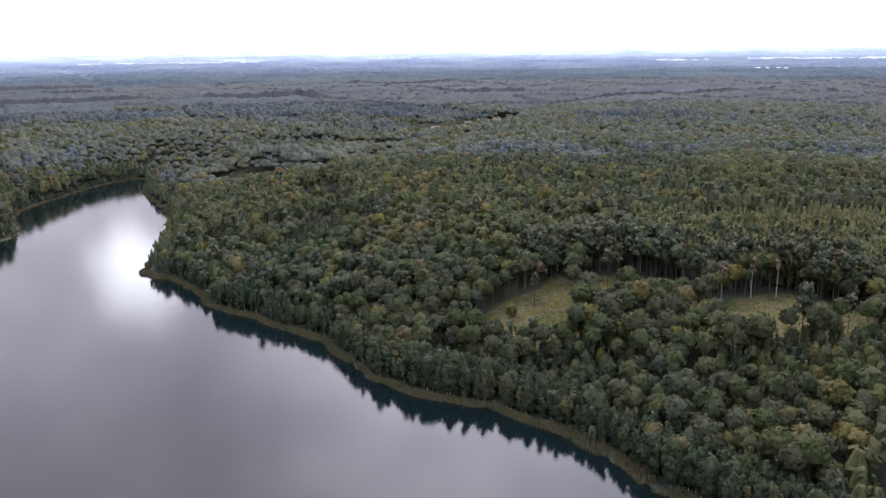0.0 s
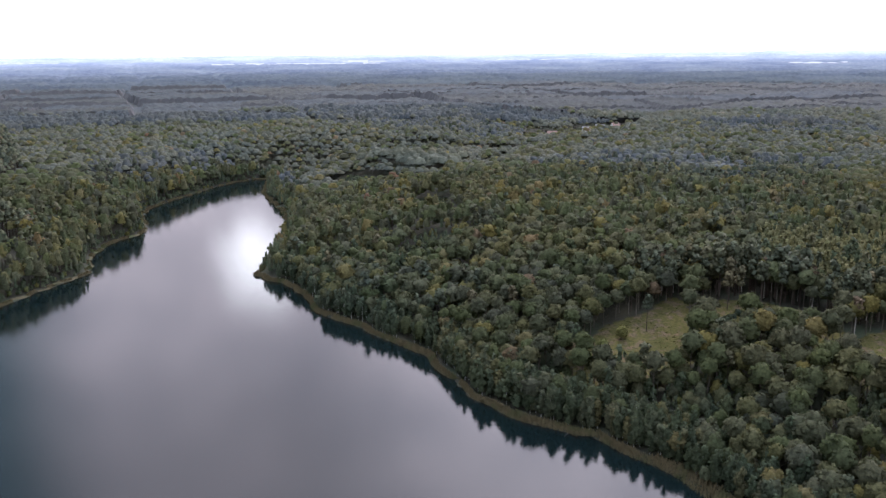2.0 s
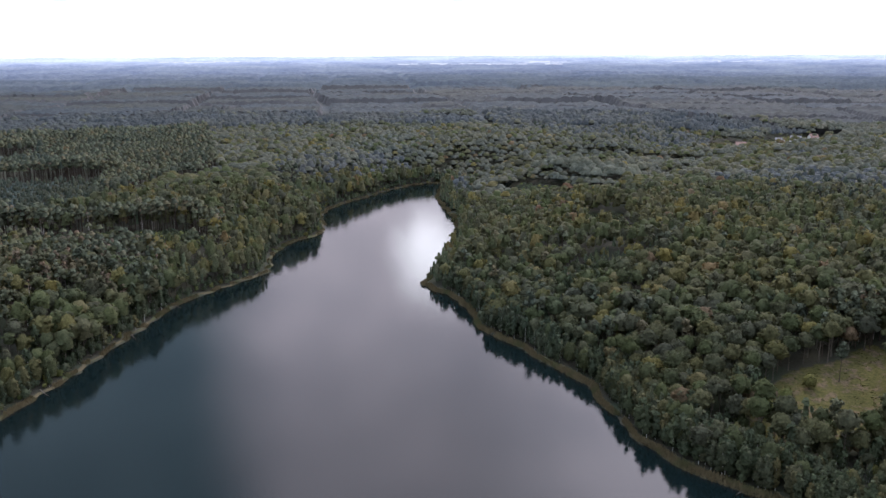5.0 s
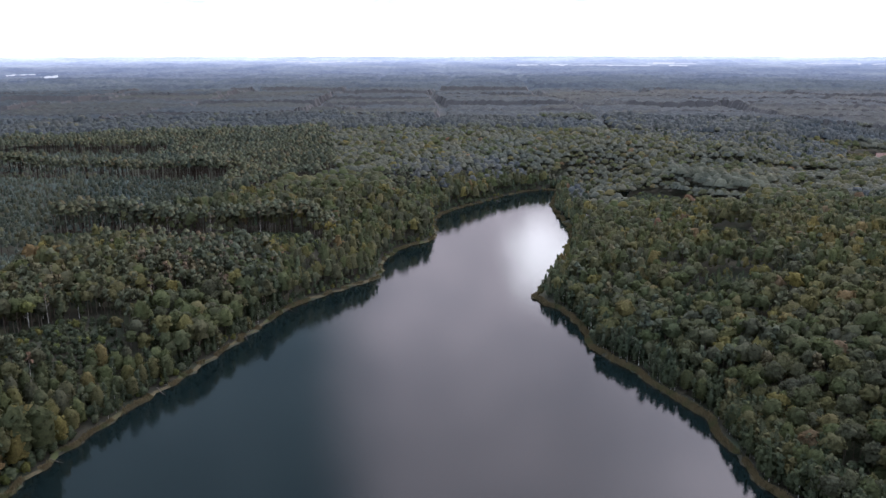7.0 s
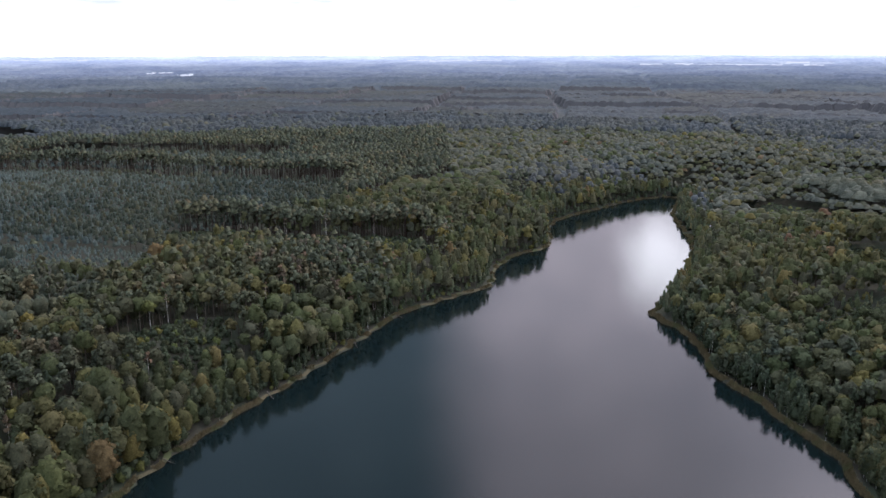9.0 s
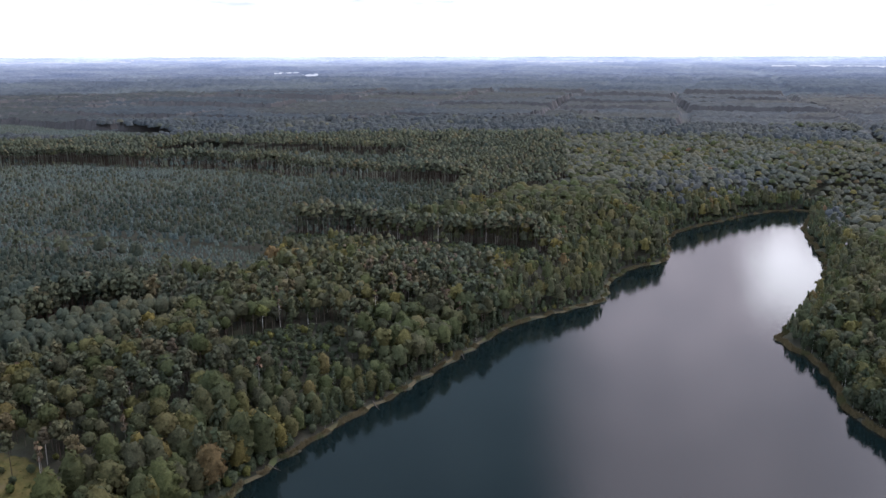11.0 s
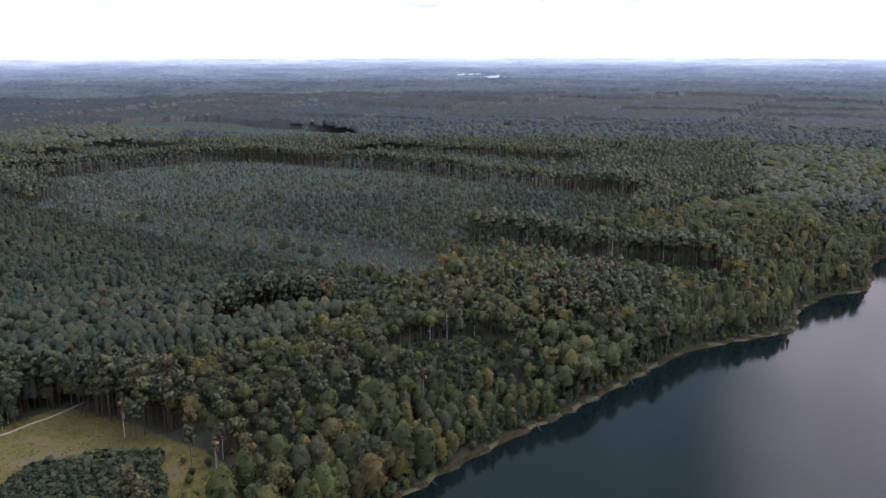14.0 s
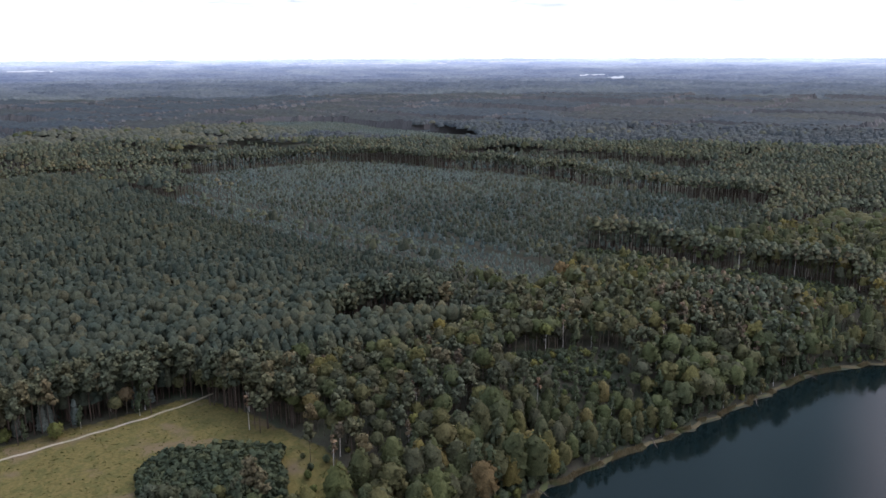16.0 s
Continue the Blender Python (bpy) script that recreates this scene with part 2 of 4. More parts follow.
# ---------------------------------------------------------------- plan
LAKE = [(-150, -170), (-195, 30), (-215, 110), (-232, 167), (-240, 192), (-249, 231), (-254, 262), (-266, 314), (-277, 361), (-272, 402),
        (-266, 434), (-287, 470), (-295, 507), (-288, 540), (-302, 570), (-322, 600), (-329, 628), (-329, 662), (-323, 698), (-320, 738),
        (-312, 767), (-297, 788), (-284, 790), (-277, 760), (-263, 712), (-242, 672), (-216, 628), (-200, 590), (-186, 546), (-180, 505),
        (-172, 468), (-168, 441), (-158, 431), (-148, 426), (-128, 406), (-118, 386), (-108, 372), (-87, 358), (-72, 344), (-55, 332),
        (-43, 311), (-32, 294), (-20, 279), (-9, 268), (2, 263), (16, 260), (22, 252), (32, 244), (40, 237), (47, 229),
        (52, 218), (57, 209), (63, 200), (78, 178), (98, 145), (120, 90), (140, 0), (120, -150), (40, -250), (-80, -250)]
CLEARING_A = [(8, 302), (13, 322), (22, 334), (40, 342), (50, 356), (57, 350), (54, 330), (55, 308), (48, 292), (30, 290), (14, 293)]
CLEARING_B = [(104, 304), (122, 315), (138, 320), (147, 307), (160, 290), (150, 271), (128, 268), (104, 270), (98, 280)]
STRIP = [(56, 342), (64, 352), (86, 350), (104, 330), (108, 312), (98, 306), (82, 318), (62, 306)]
MEADOW_C = [(-314, -60), (-312, 18), (-320, 55), (-328, 84), (-308, 98), (-280, 110), (-256, 122), (-240, 124), (-236, 106), (-246, 84), (-232, 20), (-230, -60)]
THICKET = [(-271, 60), (-278, 71), (-273, 93), (-264, 105), (-243, 99), (-240, 86), (-250, 58)]
GAP_W = [(-464, 352), (-432, 377), (-397, 393), (-348, 423), (-318, 433), (-300, 424), (-306, 410), (-336, 388), (-372, 364), (-404, 345), (-440, 330)]
GAP_DARK = [(-372, 152), (-384, 189), (-364, 215), (-350, 203), (-361, 181), (-354, 150)]
GAP_DARK_B = [(-308, 208), (-307, 236), (-299, 260), (-272, 250), (-274, 228), (-278, 204)]
WEDGE = [(-368, 276), (-381, 263), (-436, 246), (-521, 205), (-643, 153), (-741, 124), (-782, 143), (-716, 176), (-584, 224), (-505, 278), (-413, 309)]
SPRUCES = [(-331, 80), (-318, 120), (-325, 170), (-345, 225), (-372, 250), (-436, 240), (-521, 199), (-643, 147), (-741, 118), (-850, 60), (-870, -60), (-800, -260), (-380, -260), (-322, -60), (-314, 16), (-323, 55)]
PINES = [(-413, 313), (-505, 284), (-584, 230), (-716, 182), (-790, 150), (-870, 140), (-905, 237), (-920, 330), (-890, 378), (-767, 455), (-688, 474), (-551, 524), (-495, 555), (-430, 470), (-440, 390), (-400, 350)]
RIDE = [(-944, 334), (-896, 398), (-770, 476), (-690, 496), (-554, 547), (-494, 580), (-486, 560), (-551, 524), (-688, 474), (-767, 455), (-890, 378), (-920, 330), (-905, 237), (-880, 150), (-865, 60), (-830, -60), (-850, -60), (-890, 60), (-915, 150), (-925, 235)]
FIELD = [(-1495, 383), (-1406, 490), (-1238, 530), (-1095, 590), (-1010, 560), (-1000, 490), (-1170, 350), (-1400, 290)]
OPEN_W = [(-900, -80), (-915, 34), (-930, 93), (-914, 142), (-878, 142), (-880, 59), (-860, -80)]
SAPLINGS = [(92, 376), (96, 433), (146, 450), (300, 450), (330, 300), (175, 296), (140, 322), (116, 351)]
GLADE = [(-104, 568), (-76, 572), (-64, 530), (-60, 498), (-78, 500), (-92, 530)]
POPLARS = [(-200, 812), (-149, 764), (-114, 740), (-92, 756), (-88, 822), (-110, 790), (-150, 800)]
HOLLOW = [(-230, 745), (-150, 715), (-70, 790)]
LOWLAND = [(-225, 748), (-200, 775), (-150, 742), (-104, 724), (-74, 700), (-96, 672), (-160, 690)]
VILLAGE = [(-44, 965), (30, 985), (100, 1110), (118, 1225), (50, 1240), (0, 1120), (-44, 1100)]
YOUNG = [(60, 329), (79, 336), (82, 318), (63, 304)]
VALLEY = [(-280, 800), (-190, 850), (-90, 880), (0, 1080), (60, 1270), (200, 1400)]


def smoothstep(v):
    v = np.clip(v, 0, 1)
    return v * v * (3 - 2 * v)


def inside(x, y, poly):
    odd = np.zeros(np.shape(x), bool)
    for (ax, ay), (bx, by) in zip(poly, poly[1:] + poly[:1]):
        if ay != by:
            odd ^= ((ay > y) != (by > y)) & (x < (bx - ax) * (y - ay) / (by - ay) + ax)
    return odd


def away(x, y, line, closed=False):
    """How far the places lie from a line of points."""
    best = np.full(np.shape(x), 1e9)
    for (ax, ay), (bx, by) in zip(line, line[1:] + (line[:1] if closed else [])):
        dx, dy = bx - ax, by - ay
        k = np.clip(((x - ax) * dx + (y - ay) * dy) / (dx * dx + dy * dy + 1e-9), 0, 1)
        best = np.minimum(best, np.hypot(x - ax - k * dx, y - ay - k * dy))
    return best


def wave(x, y, size, seed=0.0):
    """A smooth, uneven field of about -1 to 1."""
    a, b = x / size + seed, y / size - seed * 1.7
    return (np.sin(a * 1.9 + 1.3 * np.sin(b * 1.3)) + np.sin(b * 2.3 + 1.1 * np.sin(a * 1.7 + 2)) + np.sin((a + b) * 1.4 + 0.5 + np.sin(a * 0.9 - b * 1.1))) / 3


def crooked(poly, step=7.0, sway=1.3):
    """The outline with small bays and points between its corners."""
    out = []
    for (ax, ay), (bx, by) in zip(poly, poly[1:] + poly[:1]):
        n = max(1, int(math.hypot(bx - ax, by - ay) / step))
        for k in range(n):
            x, y = ax + (bx - ax) * k / n, ay + (by - ay) * k / n
            out.append((x + sway * math.sin(y * 0.41 + x * 0.23), y + sway * math.sin(x * 0.37 - y * 0.19)))
    return out


SHORE = crooked(LAKE)


def shore(x, y):
    """Metres inland from the water's edge, negative on the lake."""
    d = away(x, y, SHORE, True)
    return np.where(inside(x, y, SHORE), -d, d)


def bearing(x, y):
    return np.degrees(np.arctan2(-(x + 10), y - 25))


def height(x, y, d=None):
    """The ground's height over the lake."""
    x, y = np.asarray(x, float), np.asarray(y, float)
    d = shore(x, y) if d is None else d
    middle = np.interp(y, [0, 300, 450, 700, 800], [-50, -150, -220, -290, -300])
    wide = np.where(x < middle, 48.0, 115.0)
    land = 0.5 + 20 * smoothstep(d / wide) + smoothstep(d / 250) * (1.6 * wave(x, y, 90, 3) + 3 * wave(x, y, 420, 1)) * (1 - smoothstep((np.hypot(x, y) - 2400) / 1500))
    land += 4 * smoothstep((-x - 350) / 400)
    land -= np.where(y < 920, 15.0, 9.0) * np.exp(-((np.minimum(away(x, y, VALLEY), away(x, y, HOLLOW)) / 85) ** 2)) * smoothstep(d / 40)
    r = np.hypot(x + 10, y - 25)
    rim = np.interp(bearing(x, y), [-180, -120, -30, 5, 40, 65, 120, 180], [110, 124, 124, 118, 119, 122, 122, 110]) - 38
    land += smoothstep((r - 3300) / 3200) * 2 * (rim - 12) * smoothstep((r - 3000) / 1800) + 6 * smoothstep((r - 1500) / 1500) * (1 - smoothstep((r - 2800) / 1500)) * wave(x, y, 700, 5)
    land -= 60 * smoothstep((r - 4900) / 150)
    return np.where(d > 0, np.minimum(land, 0.12 + d * 0.6), np.maximum(-0.25 * -d * 0.5 - 0.05, -5))


# ---------------------------------------------------------------- meshes
def mesh(name, verts, quads, materials, index=None, tint=None, soft=None):
    """A mesh of four-cornered faces from arrays; soft: leafy normals, zero where the faces' own serve."""
    me = bpy.data.meshes.new(name)
    quads = np.asarray(quads, np.int32)
    me.vertices.add(len(verts)), me.loops.add(quads.size), me.polygons.add(len(quads))
    me.vertices.foreach_set("co", np.asarray(verts, np.float32).ravel())
    me.loops.foreach_set("vertex_index", quads.ravel())
    me.polygons.foreach_set("loop_start", np.arange(0, quads.size, 4, dtype=np.int32))
    if index is not None:
        me.polygons.foreach_set("material_index", np.asarray(index, np.int32))
    if tint is not None:
        me.attributes.new("tint", "FLOAT", "POINT").data.foreach_set("value", np.asarray(tint, np.float32))
    for m in materials:
        me.materials.append(m)
    me.update(calc_edges=True)
    if soft is not None:
        me.shade_smooth()
        me.normals_split_custom_set_from_vertices(np.asarray(soft, np.float32))
    return me


def tube(points, radii, sides=5):
    """A tapered, bent stem."""
    pts, v, f = np.asarray(points, float), [], []
    for k, (p, r) in enumerate(zip(pts, radii)):
        t = pts[min(k + 1, len(pts) - 1)] - pts[max(k - 1, 0)]
        t /= np.linalg.norm(t) + 1e-9
        a = np.cross(t, (0.3, 0.9, 0.1))
        a /= np.linalg.norm(a)
        b = np.cross(t, a)
        for s in range(sides):
            q = 2 * math.pi * s / sides
            v.append(p + r * (math.cos(q) * a + math.sin(q) * b))
    for k in range(len(pts) - 1):
        for s in range(sides):
            e = (s + 1) % sides
            f.append((k * sides + s, k * sides + e, (k + 1) * sides + e, (k + 1) * sides + s))
    return np.array(v), np.array(f)


def joined(pieces):
    """Pieces of corners, faces and normals as one."""
    v, f, u, n = [], [], [], 0
    for pv, pf, *pu in pieces:
        v.append(pv), f.append(pf + n), u.append(pu[0] if pu else np.zeros((len(pv), 3)))
        n += len(pv)
    return np.concatenate(v), np.concatenate(f), np.concatenate(u)


def unit(v):
    return v / (np.linalg.norm(v, axis=-1, keepdims=True) + 1e-9)


def sprays(rng, places, normals, size, flat=0.45, droop=0.0):
    """Ragged four-cornered sprays of leaves at the places, facing about along the normals."""
    n = len(places)
    nor = normals + rng.normal(0, flat, (n, 3))
    nor[:, 2] += droop
    nor /= np.linalg.norm(nor, axis=1, keepdims=True) + 1e-9
    a = np.cross(nor, rng.normal(0, 1, (n, 3)))
    a /= np.linalg.norm(a, axis=1, keepdims=True) + 1e-9
    b = np.cross(nor, a)
    s = size * rng.uniform(0.65, 1.3, (n, 1))
    c = [places + s * (a * rng.uniform(0.35, 0.62, (n, 1)) * i + b * rng.uniform(0.35, 0.62, (n, 1)) * j) + nor * s * rng.uniform(-0.16, 0.16, (n, 1))
         for i, j in ((-1, -1), (1, -1), (1, 1), (-1, 1))]
    return np.stack(c, 1).reshape(-1, 3), np.arange(4 * n).reshape(-1, 4)


def ball(rng, n):
    v = rng.normal(0, 1, (n, 3))
    return v / np.linalg.norm(v, axis=1, keepdims=True)


def dome(rng, centre, radius, sides, rings, low=-0.35, uneven=0.16):
    """A lumpy leafy lobe with a flattened top, open below. The number of sides is even."""
    v, f, q0 = [], [], rng.uniform(0, 6.28)
    lo, hi = math.asin(low), radians(64)
    for k in range(rings + 1):
        e = lo + (hi - lo) * k / rings
        for s in range(sides):
            q = q0 + 2 * math.pi * (s + 0.5 * (k % 2)) / sides
            u = np.array([math.cos(q) * math.cos(e), math.sin(q) * math.cos(e), math.sin(e)])
            v.append(centre + u * radius * (1 + rng.uniform(-uneven, uneven)))
    for k in range(rings):
        for s in range(sides):
            e = (s + 1) % sides
            f.append((k * sides + s, k * sides + e, (k + 1) * sides + e, (k + 1) * sides + s))
    top = rings * sides
    for s in range(1, sides - 2, 2):
        f.append((top, top + s, top + s + 1, top + s + 2))
    v = np.array(v)
    return v, np.array(f), unit((v - centre) / np.asarray(radius) ** 2)


def fringe(rng, centre, radius, count, size, flat=0.55):
    """Loose sprays of leaves round the upper part of a lobe, which take the lobe's soft light and shade."""
    u = ball(rng, count)
    u[:, 2] = np.abs(u[:, 2]) * np.where(rng.random(count) < 0.70, 1, -0.75)
    v, f = sprays(rng, centre + u * radius * rng.uniform(0.86, 1.13, (count, 1)), u + (0, 0, 0.35), size, flat)
    own = unit(np.repeat(u / np.asarray(radius), 4, 0)) + np.repeat(rng.normal(0, 0.30, (count, 3)), 4, 0)
    return v, f, unit(own)


def soften(crown_parts, centre, radius, share=0.55):
    """Blends the normals of the lobes with those of the whole crown."""
    v, f, n = crown_parts
    whole = unit((v - centre) / np.asarray(radius) ** 2)
    return v, f, np.where(np.abs(n).sum(1, keepdims=True) > 0, unit(n * (1 - share) + whole * share), n)


def lobe(rng, centre, radius, level):
    """A lobe at a level of detail, with loose sprays where it stands near."""
    sides, rings = ((6, 1), (4, 1), (4, 1), (6, 1))[level]
    pieces = [dome(rng, centre, radius * (0.84, 0.9, 0.9, 0.95)[level], sides, rings, -0.45 if level < 2 else -0.25, (0.16, 0.2, 0.24, 0.13)[level])]
    count = int((8.0, 2.2, 0, 0)[level] * radius[0] * (radius[0] + radius[2]))
    if level < 2:
        pieces.append(fringe(rng, centre, radius, max(count, 5), (0.78, 1.25)[level]))
    return joined(pieces)


def broad_crown(rng, tall, wide, foot, lobes, level):
    """A broadleaf crown: a leafy core with uneven boughs on it, full at the top, with gaps between them."""
    mid, half = (tall + foot) / 2, (tall - foot) / 2
    if lobes == 1:
        return lobe(rng, np.array([0, 0, tall - wide * 0.62]), np.array([wide * 1.34, wide * 1.34, wide * 0.76]), level)
    if foot > 3:                               # a rounded crown on a clear stem
        half = min(half, wide * 0.95)
        mid = tall - half
    elif level:
        half = min(half, wide * 1.15)
        mid = tall - half
    core = dome(rng, np.array([0, 0, mid - half * 0.1]), np.array([wide * 0.80, wide * 0.80, half * 0.98]), (8, 6, 6, 6)[level], (3, 2, 1, 1)[level], -0.5, (0.14, 0.18, 0.22, 0.26)[level])
    pieces = [core]
    if level < 3:
        pieces.append(fringe(rng, np.array([0, 0, mid - half * 0.1]), np.array([wide * 0.88, wide * 0.88, half * 1.04]), (70, 18, 6)[level], (0.85, 1.35, 2.0)[level]))
    for k in range(lobes - 1):
        q = k * 2.4 + rng.uniform(-0.5, 0.5)
        h = 0.85 - 1.35 * (k + 0.3) / (lobes - 1) + rng.uniform(-0.12, 0.12)
        out = math.sqrt(max(0.05, 1 - h * h)) * rng.uniform(0.8, 1.15)
        c = np.array([math.cos(q) * out * wide * 0.72, math.sin(q) * out * wide * 0.72, mid - half * 0.1 + h * half * 0.80])
        r = np.array([wide, wide, wide * 0.72]) * rng.uniform(0.22, 0.44) * (1 if lobes > 5 else 1.35)
        pieces.append(lobe(rng, c, r, level))
    return soften(joined(pieces), np.array([0, 0, mid - half * 0.35]), np.array([wide, wide, half * 1.25]), 0.45)


def tall_crown(rng, tall, wide, foot, tiers, level):
    """A narrow upright crown, as of a birch or an alder."""
    pieces = []
    for k in range(tiers):
        h = (k + 0.5) / tiers
        w = wide * float(np.interp(h, [0, 0.3, 0.65, 1], [0.75, 1.0, 0.85, 0.42]))
        q, o = rng.uniform(0, 6.28), w * (0.35 if tiers > 2 else 0.1)
        z = foot + (tall - foot) * h
        pieces.append(lobe(rng, np.array([math.cos(q) * o, math.sin(q) * o, z]), np.array([w * 0.80, w * 0.80, (tall - foot) / tiers * (0.82 if tiers > 1 else 0.5) + 0.2]), level))
    return soften(joined(pieces), np.array([0, 0, (tall + foot) / 2]), np.array([wide, wide, (tall - foot) / 2]), 0.45)


def cone_crown(rng, tall, wide, foot, tiers, sides, sprigs):
    """A conifer's crown: ragged drooping whorls that narrow to a point."""
    pieces = []
    for k in range(tiers):
        h0, h1 = k / tiers, min(1.0, (k + 1.45) / tiers)
        v, f = [], []
        q0 = rng.uniform(0, 6.28)
        for j, (h, w) in enumerate(((h0, 1.0), (h1, 0.3 if h1 < 1 else 0.16))):
            for s in range(sides):
                q = q0 + 2 * math.pi * s / sides
                r = (wide * (1 - h0) ** 0.5 + 0.2) * w * (rng.uniform(0.72, 1.25) if j == 0 else 1)
                v.append((math.cos(q) * r, math.sin(q) * r, foot + (tall - foot) * h + (rng.uniform(-0.5, 0.3) if j == 0 else 0)))
        for s in range(sides):
            f.append((s, (s + 1) % sides, sides + (s + 1) % sides, sides + s))
        v = np.array(v)
        pieces.append((v, np.array(f), unit(v * (1, 1, 0) / (wide + 1e-9) + (0, 0, 0.55))))
    h = rng.random(sprigs) ** 1.3
    q, r = rng.uniform(0, 6.28, sprigs), (wide * (1 - h) ** 0.85 + 0.2) * rng.uniform(0.6, 1.05, sprigs)
    at = np.stack([np.cos(q) * r, np.sin(q) * r, foot + (tall - foot) * h], 1)
    pieces.append(sprays(rng, at, np.stack([np.cos(q) * 0.7, np.sin(q) * 0.7, np.ones(sprigs)], 1), 0.8, 0.35))
    return joined(pieces)


def pine_crown(rng, tall, wide, foot, lobes, level):
    """A Scots pine's crown: flattened tufts high on the stem."""
    pieces = []
    for k in range(lobes):
        h = (k + 0.6) / lobes
        q = k * 2.5 + rng.uniform(-0.5, 0.5)
        out = wide * (1.0 - 0.8 * h) * rng.uniform(0.45, 0.8) * (lobes > 1)
        c = np.array([math.cos(q) * out, math.sin(q) * out, foot + (tall - foot) * h * 0.9])
        r = np.array([wide * 0.56, wide * 0.56, wide * 0.46]) * rng.uniform(0.8, 1.15) * (1.0 if lobes > 2 else 1.5)
        pieces.append(lobe(rng, c, r, level))
    return joined(pieces)


def trunk(rng, tall, foot, thick, wide, limbs=5, sides=5):
    """A tapered stem with limbs that reach into the crown."""
    sway = rng.normal(0, 0.15, (4, 2))
    stem = [(sway[k, 0] * k * 0.5, sway[k, 1] * k * 0.5, h * tall * 0.93 - (0.6 if k == 0 else 0)) for k, h in enumerate((0, 0.33, 0.66, 1))]
    pieces = [tube(stem, [thick, thick * 0.8, thick * 0.5, thick * 0.12], sides)]
    for k in range(limbs):
        q, h = k * 2.4 + rng.uniform(-0.4, 0.4), foot * 0.9 + (tall - foot) * (0.05 + 0.6 * k / limbs)
        a = np.array([sway[1, 0] * 0.5, sway[1, 1] * 0.5, h])
        reach = wide * rng.uniform(0.5, 0.8)
        b = a + (math.cos(q) * reach * 0.5, math.sin(q) * reach * 0.5, reach * 0.35)
        c = a + (math.cos(q) * reach, math.sin(q) * reach, reach * 0.85)
        pieces.append(tube([a, b, c], [thick * 0.4, thick * 0.26, thick * 0.08], 4))
    return joined(pieces)


# kinds of tree: height, crown's half width, foot of the crown, stem's half thickness, leaf, bark
KINDS = {
    # the two far kinds wear the haze-tinted foliage
    "far_broadleaf": (15.0, 4.0, 4.0, 0.2, FAR_HAZED, BARK),
    "far_conifer": (16.0, 4.1, 5.0, 0.2, FARPINE_HAZED, PINEBARK),
    "beech": (16.5, 3.75, 3.2, 0.24, BEECH, BARK),
    "bank_beech": (15.5, 4.4, 0.8, 0.22, BEECH, BARK),
    "oak": (14.5, 3.95, 3.4, 0.26, OAK, BARK),
    "birch": (14.0, 2.8, 2.2, 0.14, BIRCH, WHITEBARK),
    "willow": (7.5, 3.0, 0.6, 0.14, WILLOW, BARK),
    "poplar": (15.0, 4.2, 2.5, 0.22, POPLAR, BARK),
    "pine": (18.5, 2.9, 11.0, 0.19, PINE, PINEBARK),
    "spruce": (16.5, 2.35, 6.5, 0.17, SPRUCE, PINEBARK),
    "young_pine": (10.5, 2.0, 0.8, 0.11, BLUE, PINEBARK),
    "thicket": (4.4, 1.75, 0.2, 0.08, THORN, BARK),
    "dead_pine": (16.5, 2.3, 9.5, 0.17, DEAD, DEADBARK),
    "bare": (17.0, 1.9, 11.0, 0.17, DEAD, DEADBARK),
    "sapling": (12.0, 1.9, 1.6, 0.10, LARCH, BARK),
    "bush": (5.0, 2.2, 0.3, 0.09, LIME, BARK),
    "light_tree": (14.0, 2.9, 7.0, 0.12, LIME, WHITEBARK),
}


def crown(kind, rng, level):
    """The crown of a kind of tree at a level of detail: 0 near, 1 middle, 2 far, 3 very far."""
    tall, wide, foot = KINDS[kind][:3]
    tall, wide = tall * rng.uniform(0.92, 1.08), wide * rng.uniform(0.9, 1.12)
    if kind in ("beech", "bank_beech", "oak", "poplar", "willow", "far_broadleaf", "bush", "light_tree"):
        return broad_crown(rng, tall, wide, foot, (12, 5, 2, 1)[level], level)
    if kind in ("birch", "sapling"):
        return tall_crown(rng, tall, wide, foot, (6, 3, 1, 1)[level], level)
    if kind == "far_conifer" or (kind in ("spruce", "young_pine") and level == 3):
        low = min(foot, tall * 0.4)
        return dome(rng, np.array([0, 0, tall - (tall - low) * 0.32]), np.array([wide * 1.3, wide * 1.3, (tall - low) * 0.34]), 6, 1, -0.4, 0.16)
    if kind in ("spruce", "young_pine"):
        if level == 0:
            return cone_crown(rng, tall, wide, foot, 7, 7, 60)
        low = min(foot, tall * 0.35)
        rz = min(tall - low, wide * 2.4) * 0.6
        centre, radius = np.array([0, 0, tall - rz]), np.array([wide * 1.12, wide * 1.12, rz])
        return joined([dome(rng, centre, radius, 6, (2, 1)[level - 1], -0.5, 0.2), fringe(rng, centre, radius, (9, 4)[level - 1], (1.1, 1.5)[level - 1])])
    if kind == "thicket":
        return broad_crown(rng, tall, wide, foot, (7, 5, 2, 1)[level], max(level, 1))
    if kind == "bare":
        return pine_crown(rng, tall, wide * 0.7, foot, (4, 3, 2, 1)[level], min(3, level + 1))
    return pine_crown(rng, tall, wide, foot, (7, 4, 2, 1)[level], level)


PROTOS = {}


